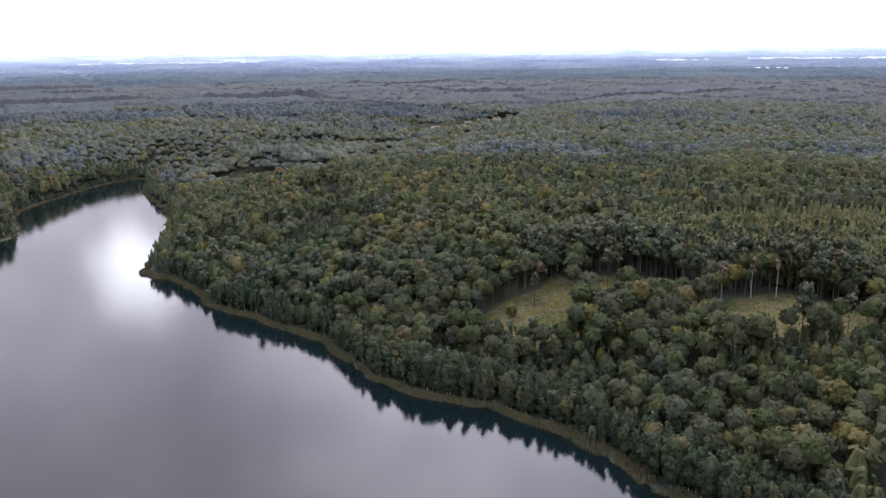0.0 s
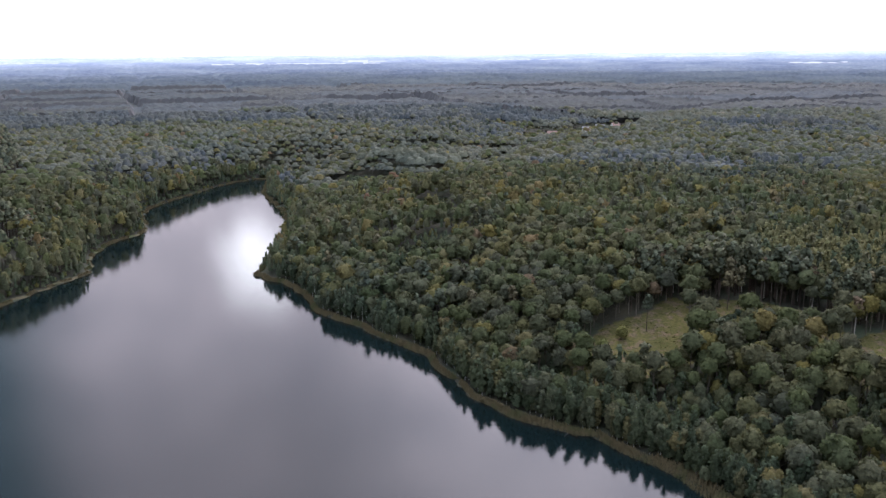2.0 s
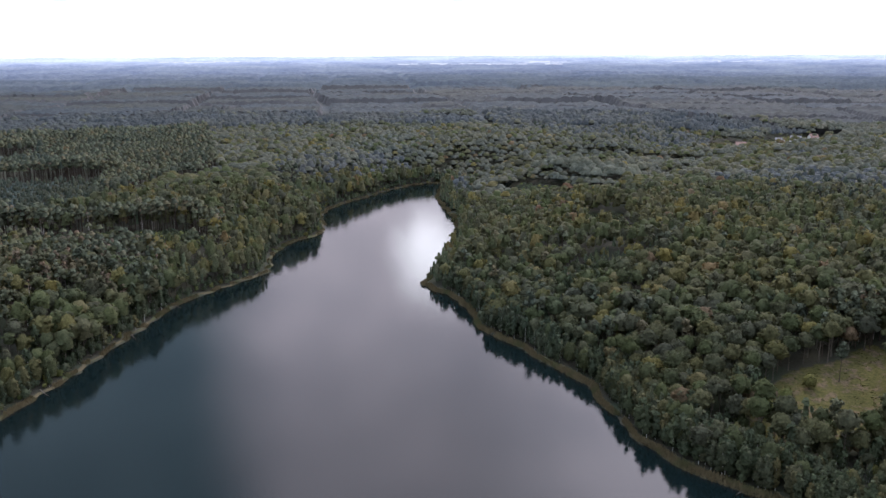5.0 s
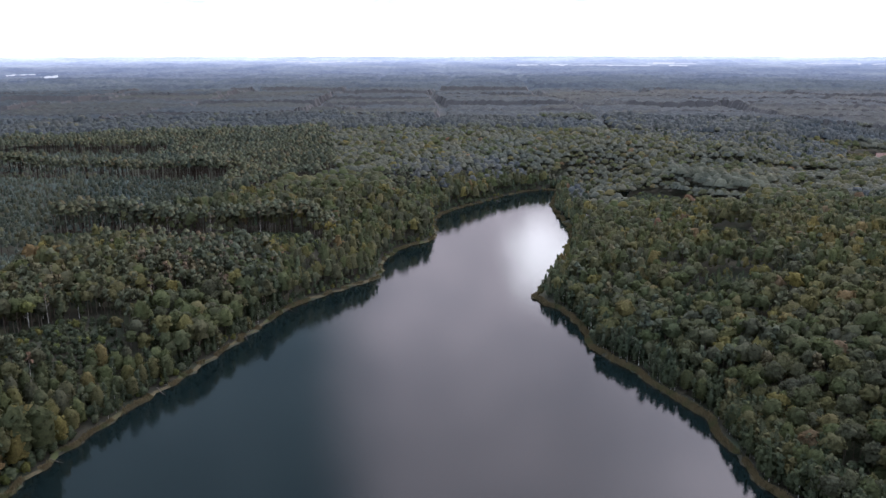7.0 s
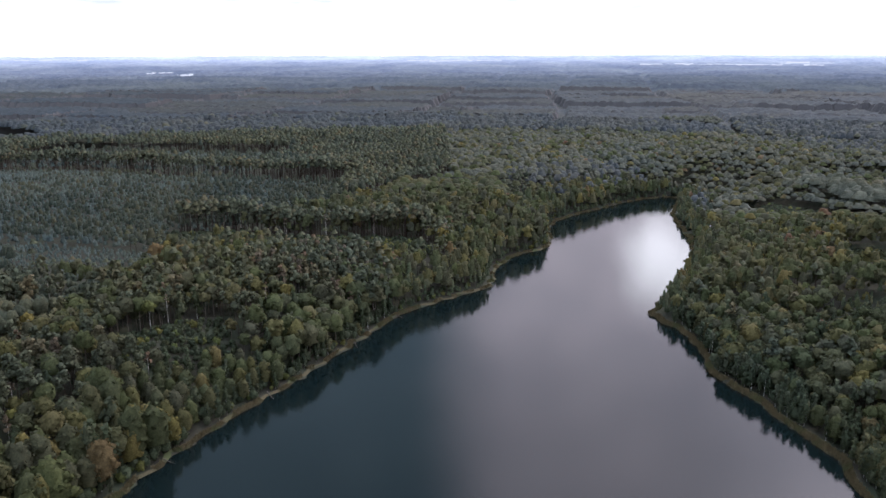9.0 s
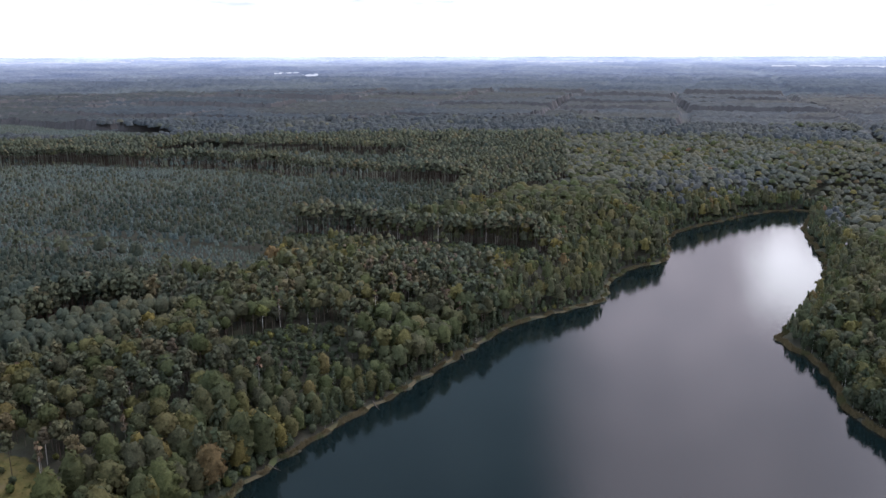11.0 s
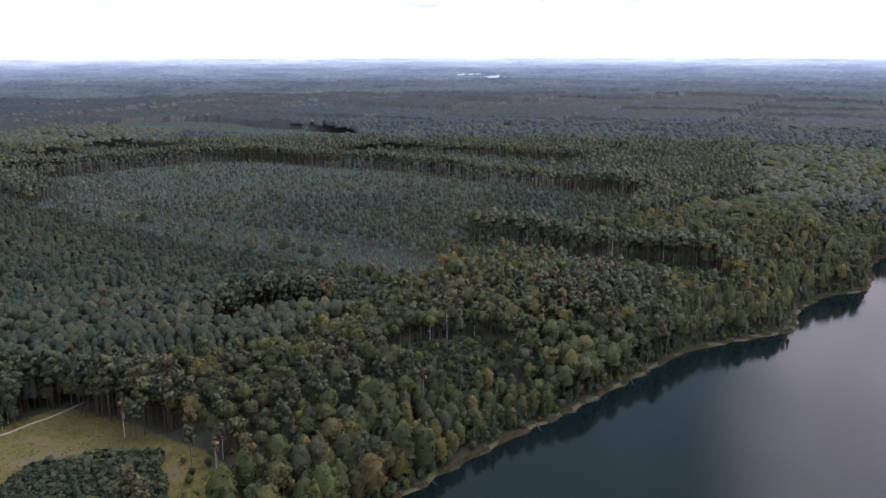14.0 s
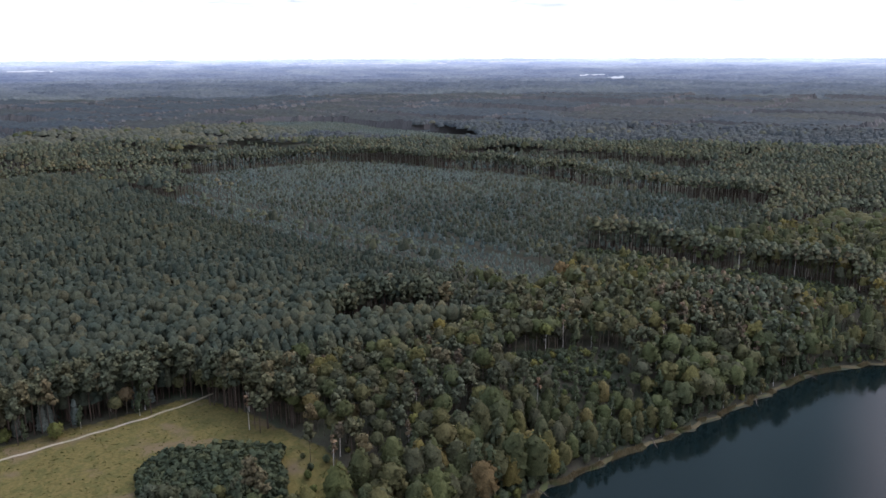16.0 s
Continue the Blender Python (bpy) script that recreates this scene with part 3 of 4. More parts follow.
def proto(kind, level, k):
    """Crown and stem of a kind, one of a few shapes at each level, made once."""
    key = (kind, level, k)
    if key not in PROTOS:
        rng = np.random.default_rng(sum(ord(c) for c in kind) * 31 + level * 7 + k)
        tall, wide, foot, thick = KINDS[kind][:4]
        limbs = (6, 2, 0, 0)[level] if foot > 2.5 else 0
        stem = None if level == 3 or (level == 2 and kind not in ("pine", "dead_pine", "bare", "bank_beech")) else trunk(rng, tall, foot, thick * (1, 1, 1.5, 1)[level], wide, limbs, (6, 4, 3, 3)[level])
        v, f, n = crown(kind, rng, level)
        leafy = np.abs(n).sum(1, keepdims=True) > 0
        PROTOS[key] = ((v, f, np.where(leafy, unit(n + np.array([0, 0, (0.25, 0.4, 0.7, 1.0)[level]])), n)), stem)
    return PROTOS[key]


SHAPES = 6


def forest(name, rows, level, label, bark=True):
    """A stand of trees past counting, in one mesh. rows: kind, x, y, z, size, turn, tint."""
    verts, faces, index, tints, soft, mats, n = [], [], [], [], [], [], 0
    rows = sorted(rows, key=lambda r: r[0])
    for kind in sorted({r[0] for r in rows}):
        leaf, wood = KINDS[kind][4:]
        for m in (leaf, wood):
            if m not in mats:
                mats.append(m)
        own = np.array([r[1:] for r in rows if r[0] == kind], float)
        which = (own[:, 5] * 997).astype(int) % SHAPES
        for k in range(SHAPES):
            sel = own[which == k]
            if not len(sel):
                continue
            for (part_v, part_f, part_n), m in zip([p for p in proto(kind, level, k) if p is not None], (leaf, wood)):
                if m is wood and not bark:
                    continue
                c, s = np.cos(sel[:, 4]), np.sin(sel[:, 4])
                size = sel[:, 3]
                v = np.stack([(c[:, None] * part_v[:, 0] - s[:, None] * part_v[:, 1]) * size[:, None] + sel[:, :1],
                              (s[:, None] * part_v[:, 0] + c[:, None] * part_v[:, 1]) * size[:, None] + sel[:, 1:2],
                              part_v[None, :, 2] * size[:, None] + sel[:, 2:3]], -1)
                soft.append(np.stack([c[:, None] * part_n[:, 0] - s[:, None] * part_n[:, 1], s[:, None] * part_n[:, 0] + c[:, None] * part_n[:, 1],
                                      np.broadcast_to(part_n[None, :, 2], (len(sel), len(part_n)))], -1).reshape(-1, 3))
                count = len(part_v)
                verts.append(v.reshape(-1, 3))
                faces.append((part_f[None] + (np.arange(len(sel)) * count)[:, None, None] + n).reshape(-1, 4))
                index.append(np.full(len(sel) * len(part_f), mats.index(m)))
                tints.append(np.repeat(sel[:, 5], count))
                n += len(sel) * count
    me = mesh(name, np.concatenate(verts), np.concatenate(faces), mats, np.concatenate(index), np.concatenate(tints), np.concatenate(soft))
    return tagged(new(name, me), label, "trees", kind="stuff")


# ---------------------------------------------------------------- ground and water
def steps(fine_lo, fine_hi, step, far, grow=1.09):
    mid = list(np.arange(fine_lo, fine_hi + 0.1, step))
    out, s = [], step
    while mid[-1] + sum(out) < far:
        s *= grow
        out.append(s)
    right = list(mid[-1] + np.cumsum(out))
    out, s = [], step
    while mid[0] - sum(out) > -far:
        s *= grow
        out.append(s)
    left = list(mid[0] - np.cumsum(out))[::-1]
    return np.array(left + mid + right)


gx, gy = steps(-440, 220, 4.2, 5200), steps(-60, 480, 4.2, 5200)
X, Y = np.meshgrid(gx, gy)
Z = height(X.ravel(), Y.ravel()).reshape(X.shape)
ids = np.arange(X.size).reshape(X.shape)
quads = np.stack([ids[:-1, :-1], ids[:-1, 1:], ids[1:, 1:], ids[1:, :-1]], -1).reshape(-1, 4)


def within(poly, soft=4.0):
    """1 well inside a part of the plan, 0 well outside, with a soft edge."""
    px, py = X.ravel(), Y.ravel()
    d = away(px, py, poly, True)
    return np.clip(0.5 + np.where(inside(px, py, poly), d, -d) / (2 * soft), 0, 1)


ground = new("ground", mesh("ground", np.stack([X, Y, Z], -1).reshape(-1, 3), quads, [GROUND]))
tagged(ground, "brown forest floor with grassy clearings round a lake", "ground", kind="structure")
ground.data.shade_smooth()
for name, polys in (("clearing", [STRIP, VILLAGE, CLEARING_A, CLEARING_B, FIELD]), ("meadow", [MEADOW_C, OPEN_W])):
    value = np.max([within(p) for p in polys], 0)
    ground.data.attributes.new(name, "FLOAT", "POINT").data.foreach_set("value", value.astype(np.float32))

bm = bmesh.new()
bm.faces.new([bm.verts.new((x, y, 0)) for x, y in ((-420, -320), (220, -320), (220, 880), (-420, 880))])
lake = bpy.data.meshes.new("water")
bm.to_mesh(lake), bm.free()
lake.materials.append(WATER)
tagged(new("water", lake), "calm dark teal lake water mirroring a pale sky", "lake", kind="structure")

# ---------------------------------------------------------------- woods
rng = np.random.default_rng(7)


def grid(x0, x1, y0, y1, step, jitter=0.38):
    xs, ys = np.meshgrid(np.arange(x0, x1, step), np.arange(y0, y1, step))
    xs = xs + (np.arange(ys.shape[0]) % 2)[:, None] * step / 2
    n = xs.size
    return xs.ravel() + rng.uniform(-jitter, jitter, n) * step, ys.ravel() + rng.uniform(-jitter, jitter, n) * step


def seen(x, y, margin=6):
    b = bearing(x, y)
    return (b > -31 - margin) & (b < 96 + margin)


EMPTY = [VILLAGE, STRIP, LOWLAND, CLEARING_A, CLEARING_B, MEADOW_C, GAP_W, GAP_DARK, GAP_DARK_B, RIDE, FIELD, OPEN_W, GLADE]
trees = []


def plant(kinds, x, y, keep, sizes=(0.86, 1.14)):
    """Adds a tree of a kind, by its chance, at each place that is kept."""
    names = list(kinds)
    chance = np.array([kinds[k] for k in names], float)
    pick = rng.choice(len(names), len(x), p=chance / chance.sum())
    d = shore(x, y)
    z = height(x, y, d)
    size = rng.uniform(*sizes, len(x)) * (1 + 0.13 * wave(x, y, 33, 8))
    turn, tint = rng.uniform(0, 6.28, len(x)), rng.random(len(x))
    for k in np.nonzero(keep & (d > 1.5))[0]:
        trees.append((names[pick[k]], x[k], y[k], z[k], size[k], turn[k], tint[k]))


def covered(x, y, polys):
    hit = np.zeros(len(x), bool)
    for p in polys:
        hit |= inside(x, y, p)
    return hit


STANDS = [WEDGE, SPRUCES, PINES, SAPLINGS, POPLARS]


def compartment(x, y):
    """The forest's compartments: two chances for each, and how far the place lies from the ride round it."""
    c, q = math.cos(radians(28)), math.sin(radians(28))
    u, v = (x * c + y * q + 55 * wave(x, y, 500, 2)) / 270, (-x * q + y * c) / 150
    i, j = np.floor(u), np.floor(v)
    edge = np.minimum(np.minimum(u - i, i + 1 - u) * 270, np.minimum(v - j, j + 1 - v) * 150)
    return np.mod(np.sin(i * 12.99 + j * 78.23) * 43758.5, 1), np.mod(np.sin(i * 39.35 + j * 11.14) * 24634.6, 1), edge


def west_of(x, y):
    """Whether the places lie on the steep bank's side of the lake."""
    return x < np.interp(y, [0, 300, 450, 700, 900, 1100], [-50, -150, -220, -290, -300, -280])


# lush trees that line both banks
x, y = grid(-420, 200, 30, 900, 5.6)
d, steep = shore(x, y), west_of(x, y)
on_bank = (d > np.where(steep, 3.5, 4.2)) & (d <= np.where(steep, 26, 14)) & ~covered(x, y, EMPTY + STANDS)
before_gap = inside(x, y, [(-282, 190), (-284, 250), (-262, 262), (-244, 240), (-238, 190)])
plant({"bank_beech": 4, "birch": 0.8, "oak": 0.6}, x, y, on_bank & steep & ~before_gap, (0.78, 1.22))
plant({"bank_beech": 4, "birch": 0.8}, x, y, on_bank & before_gap, (0.66, 0.84))
plant({"bank_beech": 2, "birch": 2, "oak": 0.6}, x, y, on_bank & ~steep, (0.70, 0.94))
# mixed broadleaf woods, to 1100 m
x, y = grid(-1120, 1120, -260, 1160, 5.0)
r, d = np.hypot(x + 10, y - 25), shore(x, y)
ok = (r < 1100) & (d > np.where(west_of(x, y), 26, 14)) & ~covered(x, y, EMPTY + STANDS) & (seen(x, y) | ((r < 330) & (rng.random(len(x)) < 0.3)))
west = (x < np.interp(y, [0, 300, 450, 700, 900, 1100], [-50, -150, -220, -290, -300, -280]))
back = west & (x < -430) & (y < 1.3 * -x + 60)
stand, other, ride = compartment(x, y)
low_front = (inside(x, y, [(-20, 292), (0, 262), (45, 240), (70, 268), (58, 276), (20, 274), (4, 296)]) | inside(x, y, [(80, 262), (90, 230), (170, 225), (170, 262), (100, 260)])
             | inside(x, y, [(-62, 470), (-80, 468), (-92, 420), (-60, 410), (-46, 460)]) | inside(x, y, [(-372, 364), (-336, 388), (-306, 410), (-290, 396), (-320, 370), (-352, 348)]))
keep_far = r < 560
plant({"beech": 5, "oak": 4, "birch": 0.7, "pine": 0.5}, x, y, ok & ~west & ~low_front & keep_far, (0.68, 1.16))
plant({"beech": 4, "oak": 3, "pine": 1.8, "birch": 0.6}, x, y, ok & ~back & west & ~low_front & keep_far & ((x < -430) | (y > 430)), (0.68, 1.12))
belt_x, belt_y = grid(-430, -220, 60, 430, 4.7)
free = (shore(belt_x, belt_y) > 26) & west_of(belt_x, belt_y) & ~covered(belt_x, belt_y, EMPTY + STANDS)
front = inside(belt_x, belt_y, [(-372, 364), (-336, 388), (-306, 410), (-290, 396), (-320, 370), (-352, 348)])
plant({"oak": 3, "beech": 2.6, "pine": 3, "birch": 1.2, "bare": 0.25, "dead_pine": 0.05}, belt_x, belt_y, free & ~front & (wave(belt_x, belt_y, 16, 4) > -0.72), (0.62, 1.05))
plant({"bank_beech": 3, "birch": 2}, x, y, ok & low_front & west, (0.45, 0.65))
front_x, front_y = grid(-110, 180, 215, 480, 4.1)
front = (inside(front_x, front_y, [(-20, 292), (0, 262), (45, 240), (70, 268), (60, 294), (46, 293), (14, 292), (4, 298)]) | inside(front_x, front_y, [(80, 262), (90, 230), (170, 225), (170, 268), (128, 266), (98, 268)])
         | inside(front_x, front_y, [(-62, 470), (-80, 468), (-92, 420), (-60, 410), (-46, 460)]))
plant({"bank_beech": 2, "birch": 3, "oak": 0.3}, front_x, front_y, front & (shore(front_x, front_y) > 9), (0.40, 0.62))
fx, fy = grid(-900, 1120, 200, 1160, 5.5)
fr = np.hypot(fx + 10, fy - 25)
far_ok = (fr >= 560) & (fr < 1100) & (shore(fx, fy) > 14) & ~covered(fx, fy, EMPTY + STANDS) & seen(fx, fy)
far_west = west_of(fx, fy)
far_ok &= ~(far_west & (fx < -430) & (fy < 1.3 * -fx + 60))
mixed = wave(fx, fy, 120, 3) > 0.3
near_far = fr < 700 + 60 * wave(fx, fy, 60, 1)
plant({"beech": 5, "oak": 5, "birch": 0.6}, fx, fy, far_ok & ~mixed & near_far, (0.7, 1.1))
plant({"oak": 3, "pine": 3, "spruce": 1.5, "beech": 1}, fx, fy, far_ok & mixed & near_far, (0.65, 1.0))
# farther out, far kinds bring in the painted haze tint
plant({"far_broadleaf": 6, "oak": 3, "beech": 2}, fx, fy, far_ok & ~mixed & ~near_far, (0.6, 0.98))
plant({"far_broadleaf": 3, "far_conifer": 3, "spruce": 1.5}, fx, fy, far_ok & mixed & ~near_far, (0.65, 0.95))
thinned = (rng.random(len(x)) < 0.66)
tall_stand = np.where(stand > 0.3, 1.0, 0.62)
plant({"pine": 5, "spruce": 1.8, "oak": 0.3}, x, y, ok & back & thinned & (ride > 5) & (tall_stand > 0.8), (1.0, 1.2))
plant({"spruce": 2, "young_pine": 3}, x, y, ok & back & thinned & (ride > 5) & (tall_stand < 0.8), (0.6, 0.8))
# the lakeside fringe: birch, alder and willow
x, y = grid(-420, 200, 60, 900, 3.1)
d = shore(x, y)
near_w = x < np.interp(y, [0, 300, 450, 700, 900], [-50, -150, -220, -290, -300])
strip = (d > np.where(near_w, 1.8, 2.6)) & (d < np.where(near_w, 8, 18)) & ~covered(x, y, EMPTY)
plant({"birch": 4, "willow": 0.7}, x, y, strip & ~near_w & (wave(x, y, 14, 4) > -0.85), (0.58, 0.82))
plant({"willow": 2.2, "birch": 1.0, "bush": 0.6}, x, y, strip & near_w & (wave(x, y, 14, 4) > -0.75), (0.4, 0.8))
# spruce and pine plantations
x, y = grid(-900, -300, -280, 270, 3.8, 0.42)
below = away(x, y, [(-372, 252), (-436, 243), (-521, 202), (-643, 150), (-741, 121)]) < 55
planted = inside(x, y, SPRUCES) & ~covered(x, y, EMPTY) & seen(x, y)
plant({"spruce": 6, "young_pine": 0.8, "oak": 0.08, "birch": 0.15}, x, y, planted & ~below, (0.84, 1.10))
plant({"spruce": 6, "young_pine": 0.4}, x, y, planted & below, (0.5, 0.7))
x, y = grid(-800, -340, 110, 320, 3.5, 0.3)
plant({"young_pine": 8, "spruce": 0.3}, x, y, inside(x, y, WEDGE) & (np.mod(-x * 0.42 + y * 0.91, 17) > 3.2), (0.38, 0.48))
x, y = grid(-960, -380, 120, 580, 3.9, 0.36)
young = np.clip((-x - 430) / 300, 0, 1) > rng.random(len(x))
plant({"spruce": 1, "young_pine": 4}, x, y, inside(x, y, PINES) & ~inside(x, y, RIDE) & ~inside(x, y, WEDGE) & young, (0.40, 0.50))
plant({"spruce": 2.5, "young_pine": 2.5}, x, y, inside(x, y, PINES) & ~inside(x, y, RIDE) & ~inside(x, y, WEDGE) & ~young & ~inside(x, y, GAP_W), (0.55, 0.68))
x, y = grid(80, 340, 290, 460, 3.3, 0.35)
plant({"sapling": 4, "birch": 0.5}, x, y, inside(x, y, SAPLINGS), (0.8, 1.15))
x, y = grid(-220, -60, 720, 840, 6.5)
plant({"poplar": 1}, x, y, inside(x, y, POPLARS), (1.0, 1.35))
# gardens round the houses in the valley
x, y = grid(-60, 130, 950, 1250, 6.0, 0.45)
house_gap = np.min([np.hypot(x - hx, y - hy) for hx, hy in ((-8, 1078), (58, 1180), (80, 1206), (38, 1160))], 0)
plant({"bush": 2, "oak": 0.4}, x, y, inside(x, y, VILLAGE) & (house_gap > 11) & (rng.random(len(x)) < 0.6), (0.5, 0.9))
# bare and dying pines, and the thicket in the meadow
x, y = grid(-370, -260, 290, 390, 5.0)
plant({"dead_pine": 0.45, "pine": 1.6, "oak": 0.4, "bare": 0.2}, x, y, inside(x, y, [(-354, 318), (-339, 359), (-300, 385), (-275, 345), (-288, 311), (-312, 296)]))
x, y = grid(-290, -240, 55, 112, 2.3, 0.3)
plant({"thicket": 1}, x, y, inside(x, y, THICKET), (0.75, 1.1))
x, y = grid(-480, -50, 130, 800, 2.8, 0.45)
plant({"thicket": 3, "bush": 0.25}, x, y, covered(x, y, [GAP_W, GAP_DARK, GAP_DARK_B, GLADE, LOWLAND]) & (rng.random(len(x)) < 0.92), (0.45, 0.9))
x, y = grid(-262, -230, 96, 130, 4.0, 0.45)
plant({"thicket": 1, "bush": 1, "dead_pine": 0.15, "willow": 1}, x, y, (rng.random(len(x)) < 0.5) & ~inside(x, y, THICKET), (0.35, 0.7))
x, y = grid(-960, -480, -60, 590, 4.5, 0.45)
plant({"young_pine": 1}, x, y, inside(x, y, RIDE) & (rng.random(len(x)) < 0.7), (0.18, 0.3))
x, y = grid(55, 90, 300, 340, 2.2, 0.35)
plant({"thicket": 1}, x, y, inside(x, y, YOUNG), (0.5, 0.8))


def stand_at(kind, *places):
    """Single trees where they stand: x, y, size."""
    for x, y, size in places:
        trees.append((kind, x, y, float(height(np.array([x]), np.array([y]))[0]), size, rng.uniform(0, 6.28), rng.random()))


stand_at("birch", (-318, 64, 0.62), (-316, 44, 0.55), (-313, 26, 0.6))
stand_at("oak", (-319, 56, 0.62))
stand_at("bush", (-311, 36, 1.2), (-314, 20, 1.1), (-242, 90, 0.9), (14, 306, 1.1), (20, 312, 1.2), (28, 322, 1.1), (44, 276, 0.8), (-238, 98, 0.8))
stand_at("light_tree", (-306, 230, 1.05), (-262, 150, 0.8), (150, 250, 0.9))
stand_at("bare", (-306, 239, 1.0), (-305, 141, 0.9), (-310, 132, 0.85), (-253, 118, 0.8), (-240, 133, 0.7), (123, 313, 0.95), (133, 313, 1.0), (-288, 98, 0.8), (150, 285, 0.8))
stand_at("pine", (38, 327, 0.85), (71, 340, 0.95), (76, 343, 0.9), (85, 344, 0.95), (92, 342, 0.9), (50, 352, 0.9), (-288, 100, 0.8), (-286, 104, 0.85), (-284, 101, 0.8), (142, 272, 0.8), (-308, 95, 0.85), (-318, 68, 0.95), (-259, 112, 0.7))
stand_at("dead_pine", (110, 310, 1.0), (-293, 331, 0.9))
stand_at("oak", (48, 350, 1.0), (135, 278, 0.7), (-240, 128, 0.8))
# pines that stand along the clearings and gaps
for line in ([(36, 360), (62, 362), (88, 358), (104, 346)], [(108, 325), (128, 330), (148, 320), (160, 300)], [(-466, 360), (-435, 384), (-399, 400), (-350, 430), (-320, 442), (-308, 446)],
             [(-376, 152), (-388, 189), (-368, 219)], [(-858, -60), (-898, 60), (-922, 150), (-932, 235), (-952, 336), (-902, 403), (-774, 481), (-692, 501), (-557, 552), (-498, 585)], [(-318, 92), (-304, 106), (-284, 116)], [(-318, 18), (-328, 50), (-334, 82)]):
    for (ax, ay), (bx, by) in zip(line, line[1:]):
        n = int(math.hypot(bx - ax, by - ay) / 0.8)
        k = (np.arange(n) + 0.5) / max(n, 1)
        plant({"pine": 5, "bare": 0.3}, ax + (bx - ax) * k + rng.normal(0, 3.8, n), ay + (by - ay) * k + rng.normal(0, 3.8, n), np.ones(n, bool), (0.92, 1.22))
# the woods beyond, to 1330 m
x, y = grid(-1380, 1000, -400, 1380, 7.6)
r = np.hypot(x + 10, y - 25)
stand, other, ride = compartment(x, y)
patch = 0.6 * wave(x, y, 260, 6) + other - 0.55 + 0.5 * smoothstep((x + 500) / 700)
ok = (r >= 1095) & (r < 1330) & seen(x, y, 3) & ~covered(x, y, [FIELD, RIDE, VILLAGE]) & (ride > 7)
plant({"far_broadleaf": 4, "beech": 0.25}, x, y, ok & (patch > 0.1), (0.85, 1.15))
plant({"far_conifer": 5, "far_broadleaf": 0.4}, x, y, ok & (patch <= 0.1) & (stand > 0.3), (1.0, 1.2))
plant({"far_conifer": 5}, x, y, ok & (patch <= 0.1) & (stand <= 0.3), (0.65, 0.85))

x, y = grid(-1500, -990, 280, 600, 3.7, 0.4)
plant({"young_pine": 1}, x, y, inside(x, y, FIELD) & (away(x, y, [(-1495, 383), (-1406, 490), (-1238, 530), (-1095, 590)]) > 9), (0.42, 0.56))
from_eye = np.array([math.hypot(t[1] + 10, t[2] - 25) for t in trees])
rows = {1: [], 2: [], 3: [], 0: []}
waterside = shore(np.array([t[1] for t in trees]), np.array([t[2] for t in trees])) < 34
for t, far, wet in zip(trees, from_eye, waterside):
    rows[0 if far < 345 else 1 if far < 435 else 2 if far < {"pine": 1050, "spruce": 720, "young_pine": 720}.get(t[0], 900 if wet else 640) else 3].append(t)

# the countable trees that stand nearest, each a thing of its own
NAMES = {
    "beech": ("beech_tree", "broad green beech with a dense rounded crown"),
    "bank_beech": ("lakeside_beech", "lush green beech leafed down to the bank"),
    "oak": ("oak_tree", "olive-green oak with a lumpy spreading crown"),
    "birch": ("birch_tree", "slender birch with white bark near the shore"),
    "willow": ("willow_shrub", "low grey-green willow shrub at the water's edge"),
    "pine": ("pine_tree", "tall Scots pine with a bare reddish stem"),
    "spruce": ("spruce_tree", "dark green pointed spruce in a plantation"),
    "young_pine": ("young_pine", "young blue-green pine in a plantation"),
    "thicket": ("thicket_tree", "small round dark green tree in a dense thicket"),
    "dead_pine": ("dying_pine", "dying pine with reddish-brown needles"),
    "bare": ("dead_tree", "dead pine with a bare pale stem"),
    "sapling": ("young_tree", "slim light green young tree in a dense stand"),
    "poplar": ("poplar_tree", "pale silvery poplar in the valley"),
    "bush": ("bush", "low yellow-green bush beside the grass"),
    "light_tree": ("light_green_tree", "slim bright green tree with a pale stem"),
}
made, rest = {}, []
LIMIT = {"willow": 200, "bare": 100}
rows[0].sort(key=lambda t: math.hypot(t[1] + 10, t[2] - 25))
counts = {}
for kind, x, y, z, size, turn, tint in rows[0]:
    if counts.get(kind, 0) >= LIMIT.get(kind, 300) or not seen(np.array([x]), np.array([y]), 3)[0]:
        rest.append((kind, x, y, z, size, turn, tint))
        continue
    counts[kind] = counts.get(kind, 0) + 1
    k = int(tint * 997) % SHAPES
    if (kind, k) not in made:
        name, label = NAMES[kind]
        root = new(name)
        (cv, cf, cn), (tv, tf, _) = proto(kind, 0, k)
        leaf, wood = KINDS[kind][4:]
        stem = new("trunk", mesh("trunk", tv, tf, [wood]))
        stem.data.shade_smooth()
        stem.parent = root
        top = new("crown", mesh("crown", cv, cf, [leaf], soft=cn))
        top.parent = root
        tagged(root, label, "shrub" if kind in ("willow", "bush") else "tree", name.replace("_", " ").replace("bush", "bushe") + "s by the lake")
        made[kind, k] = root
        root.matrix_world = pose(x, y, z, 0, 0, math.degrees(turn)) @ Matrix.Scale(size, 4)
    else:
        ob = copy_thing(made[kind, k], pose(x, y, z, 0, 0, math.degrees(turn)))
        ob.scale = (size, size, size)

hidden = [t for t in rest if not seen(np.array([t[1]]), np.array([t[2]]), 4)[0]]
rest = [t for t in rest if seen(np.array([t[1]]), np.array([t[2]]), 4)[0]]
forest("wood_behind", hidden, 2, "mixed green wood on the near banks")
forest("lakeside_wood", rest, 1, "mixed green wood on the banks of the lake")
forest("plantation_wood", rows[1], 1, "olive and dark green mixed wood with pine plantations")
forest("far_wood", rows[2], 2, "dark green woodland behind the lake")
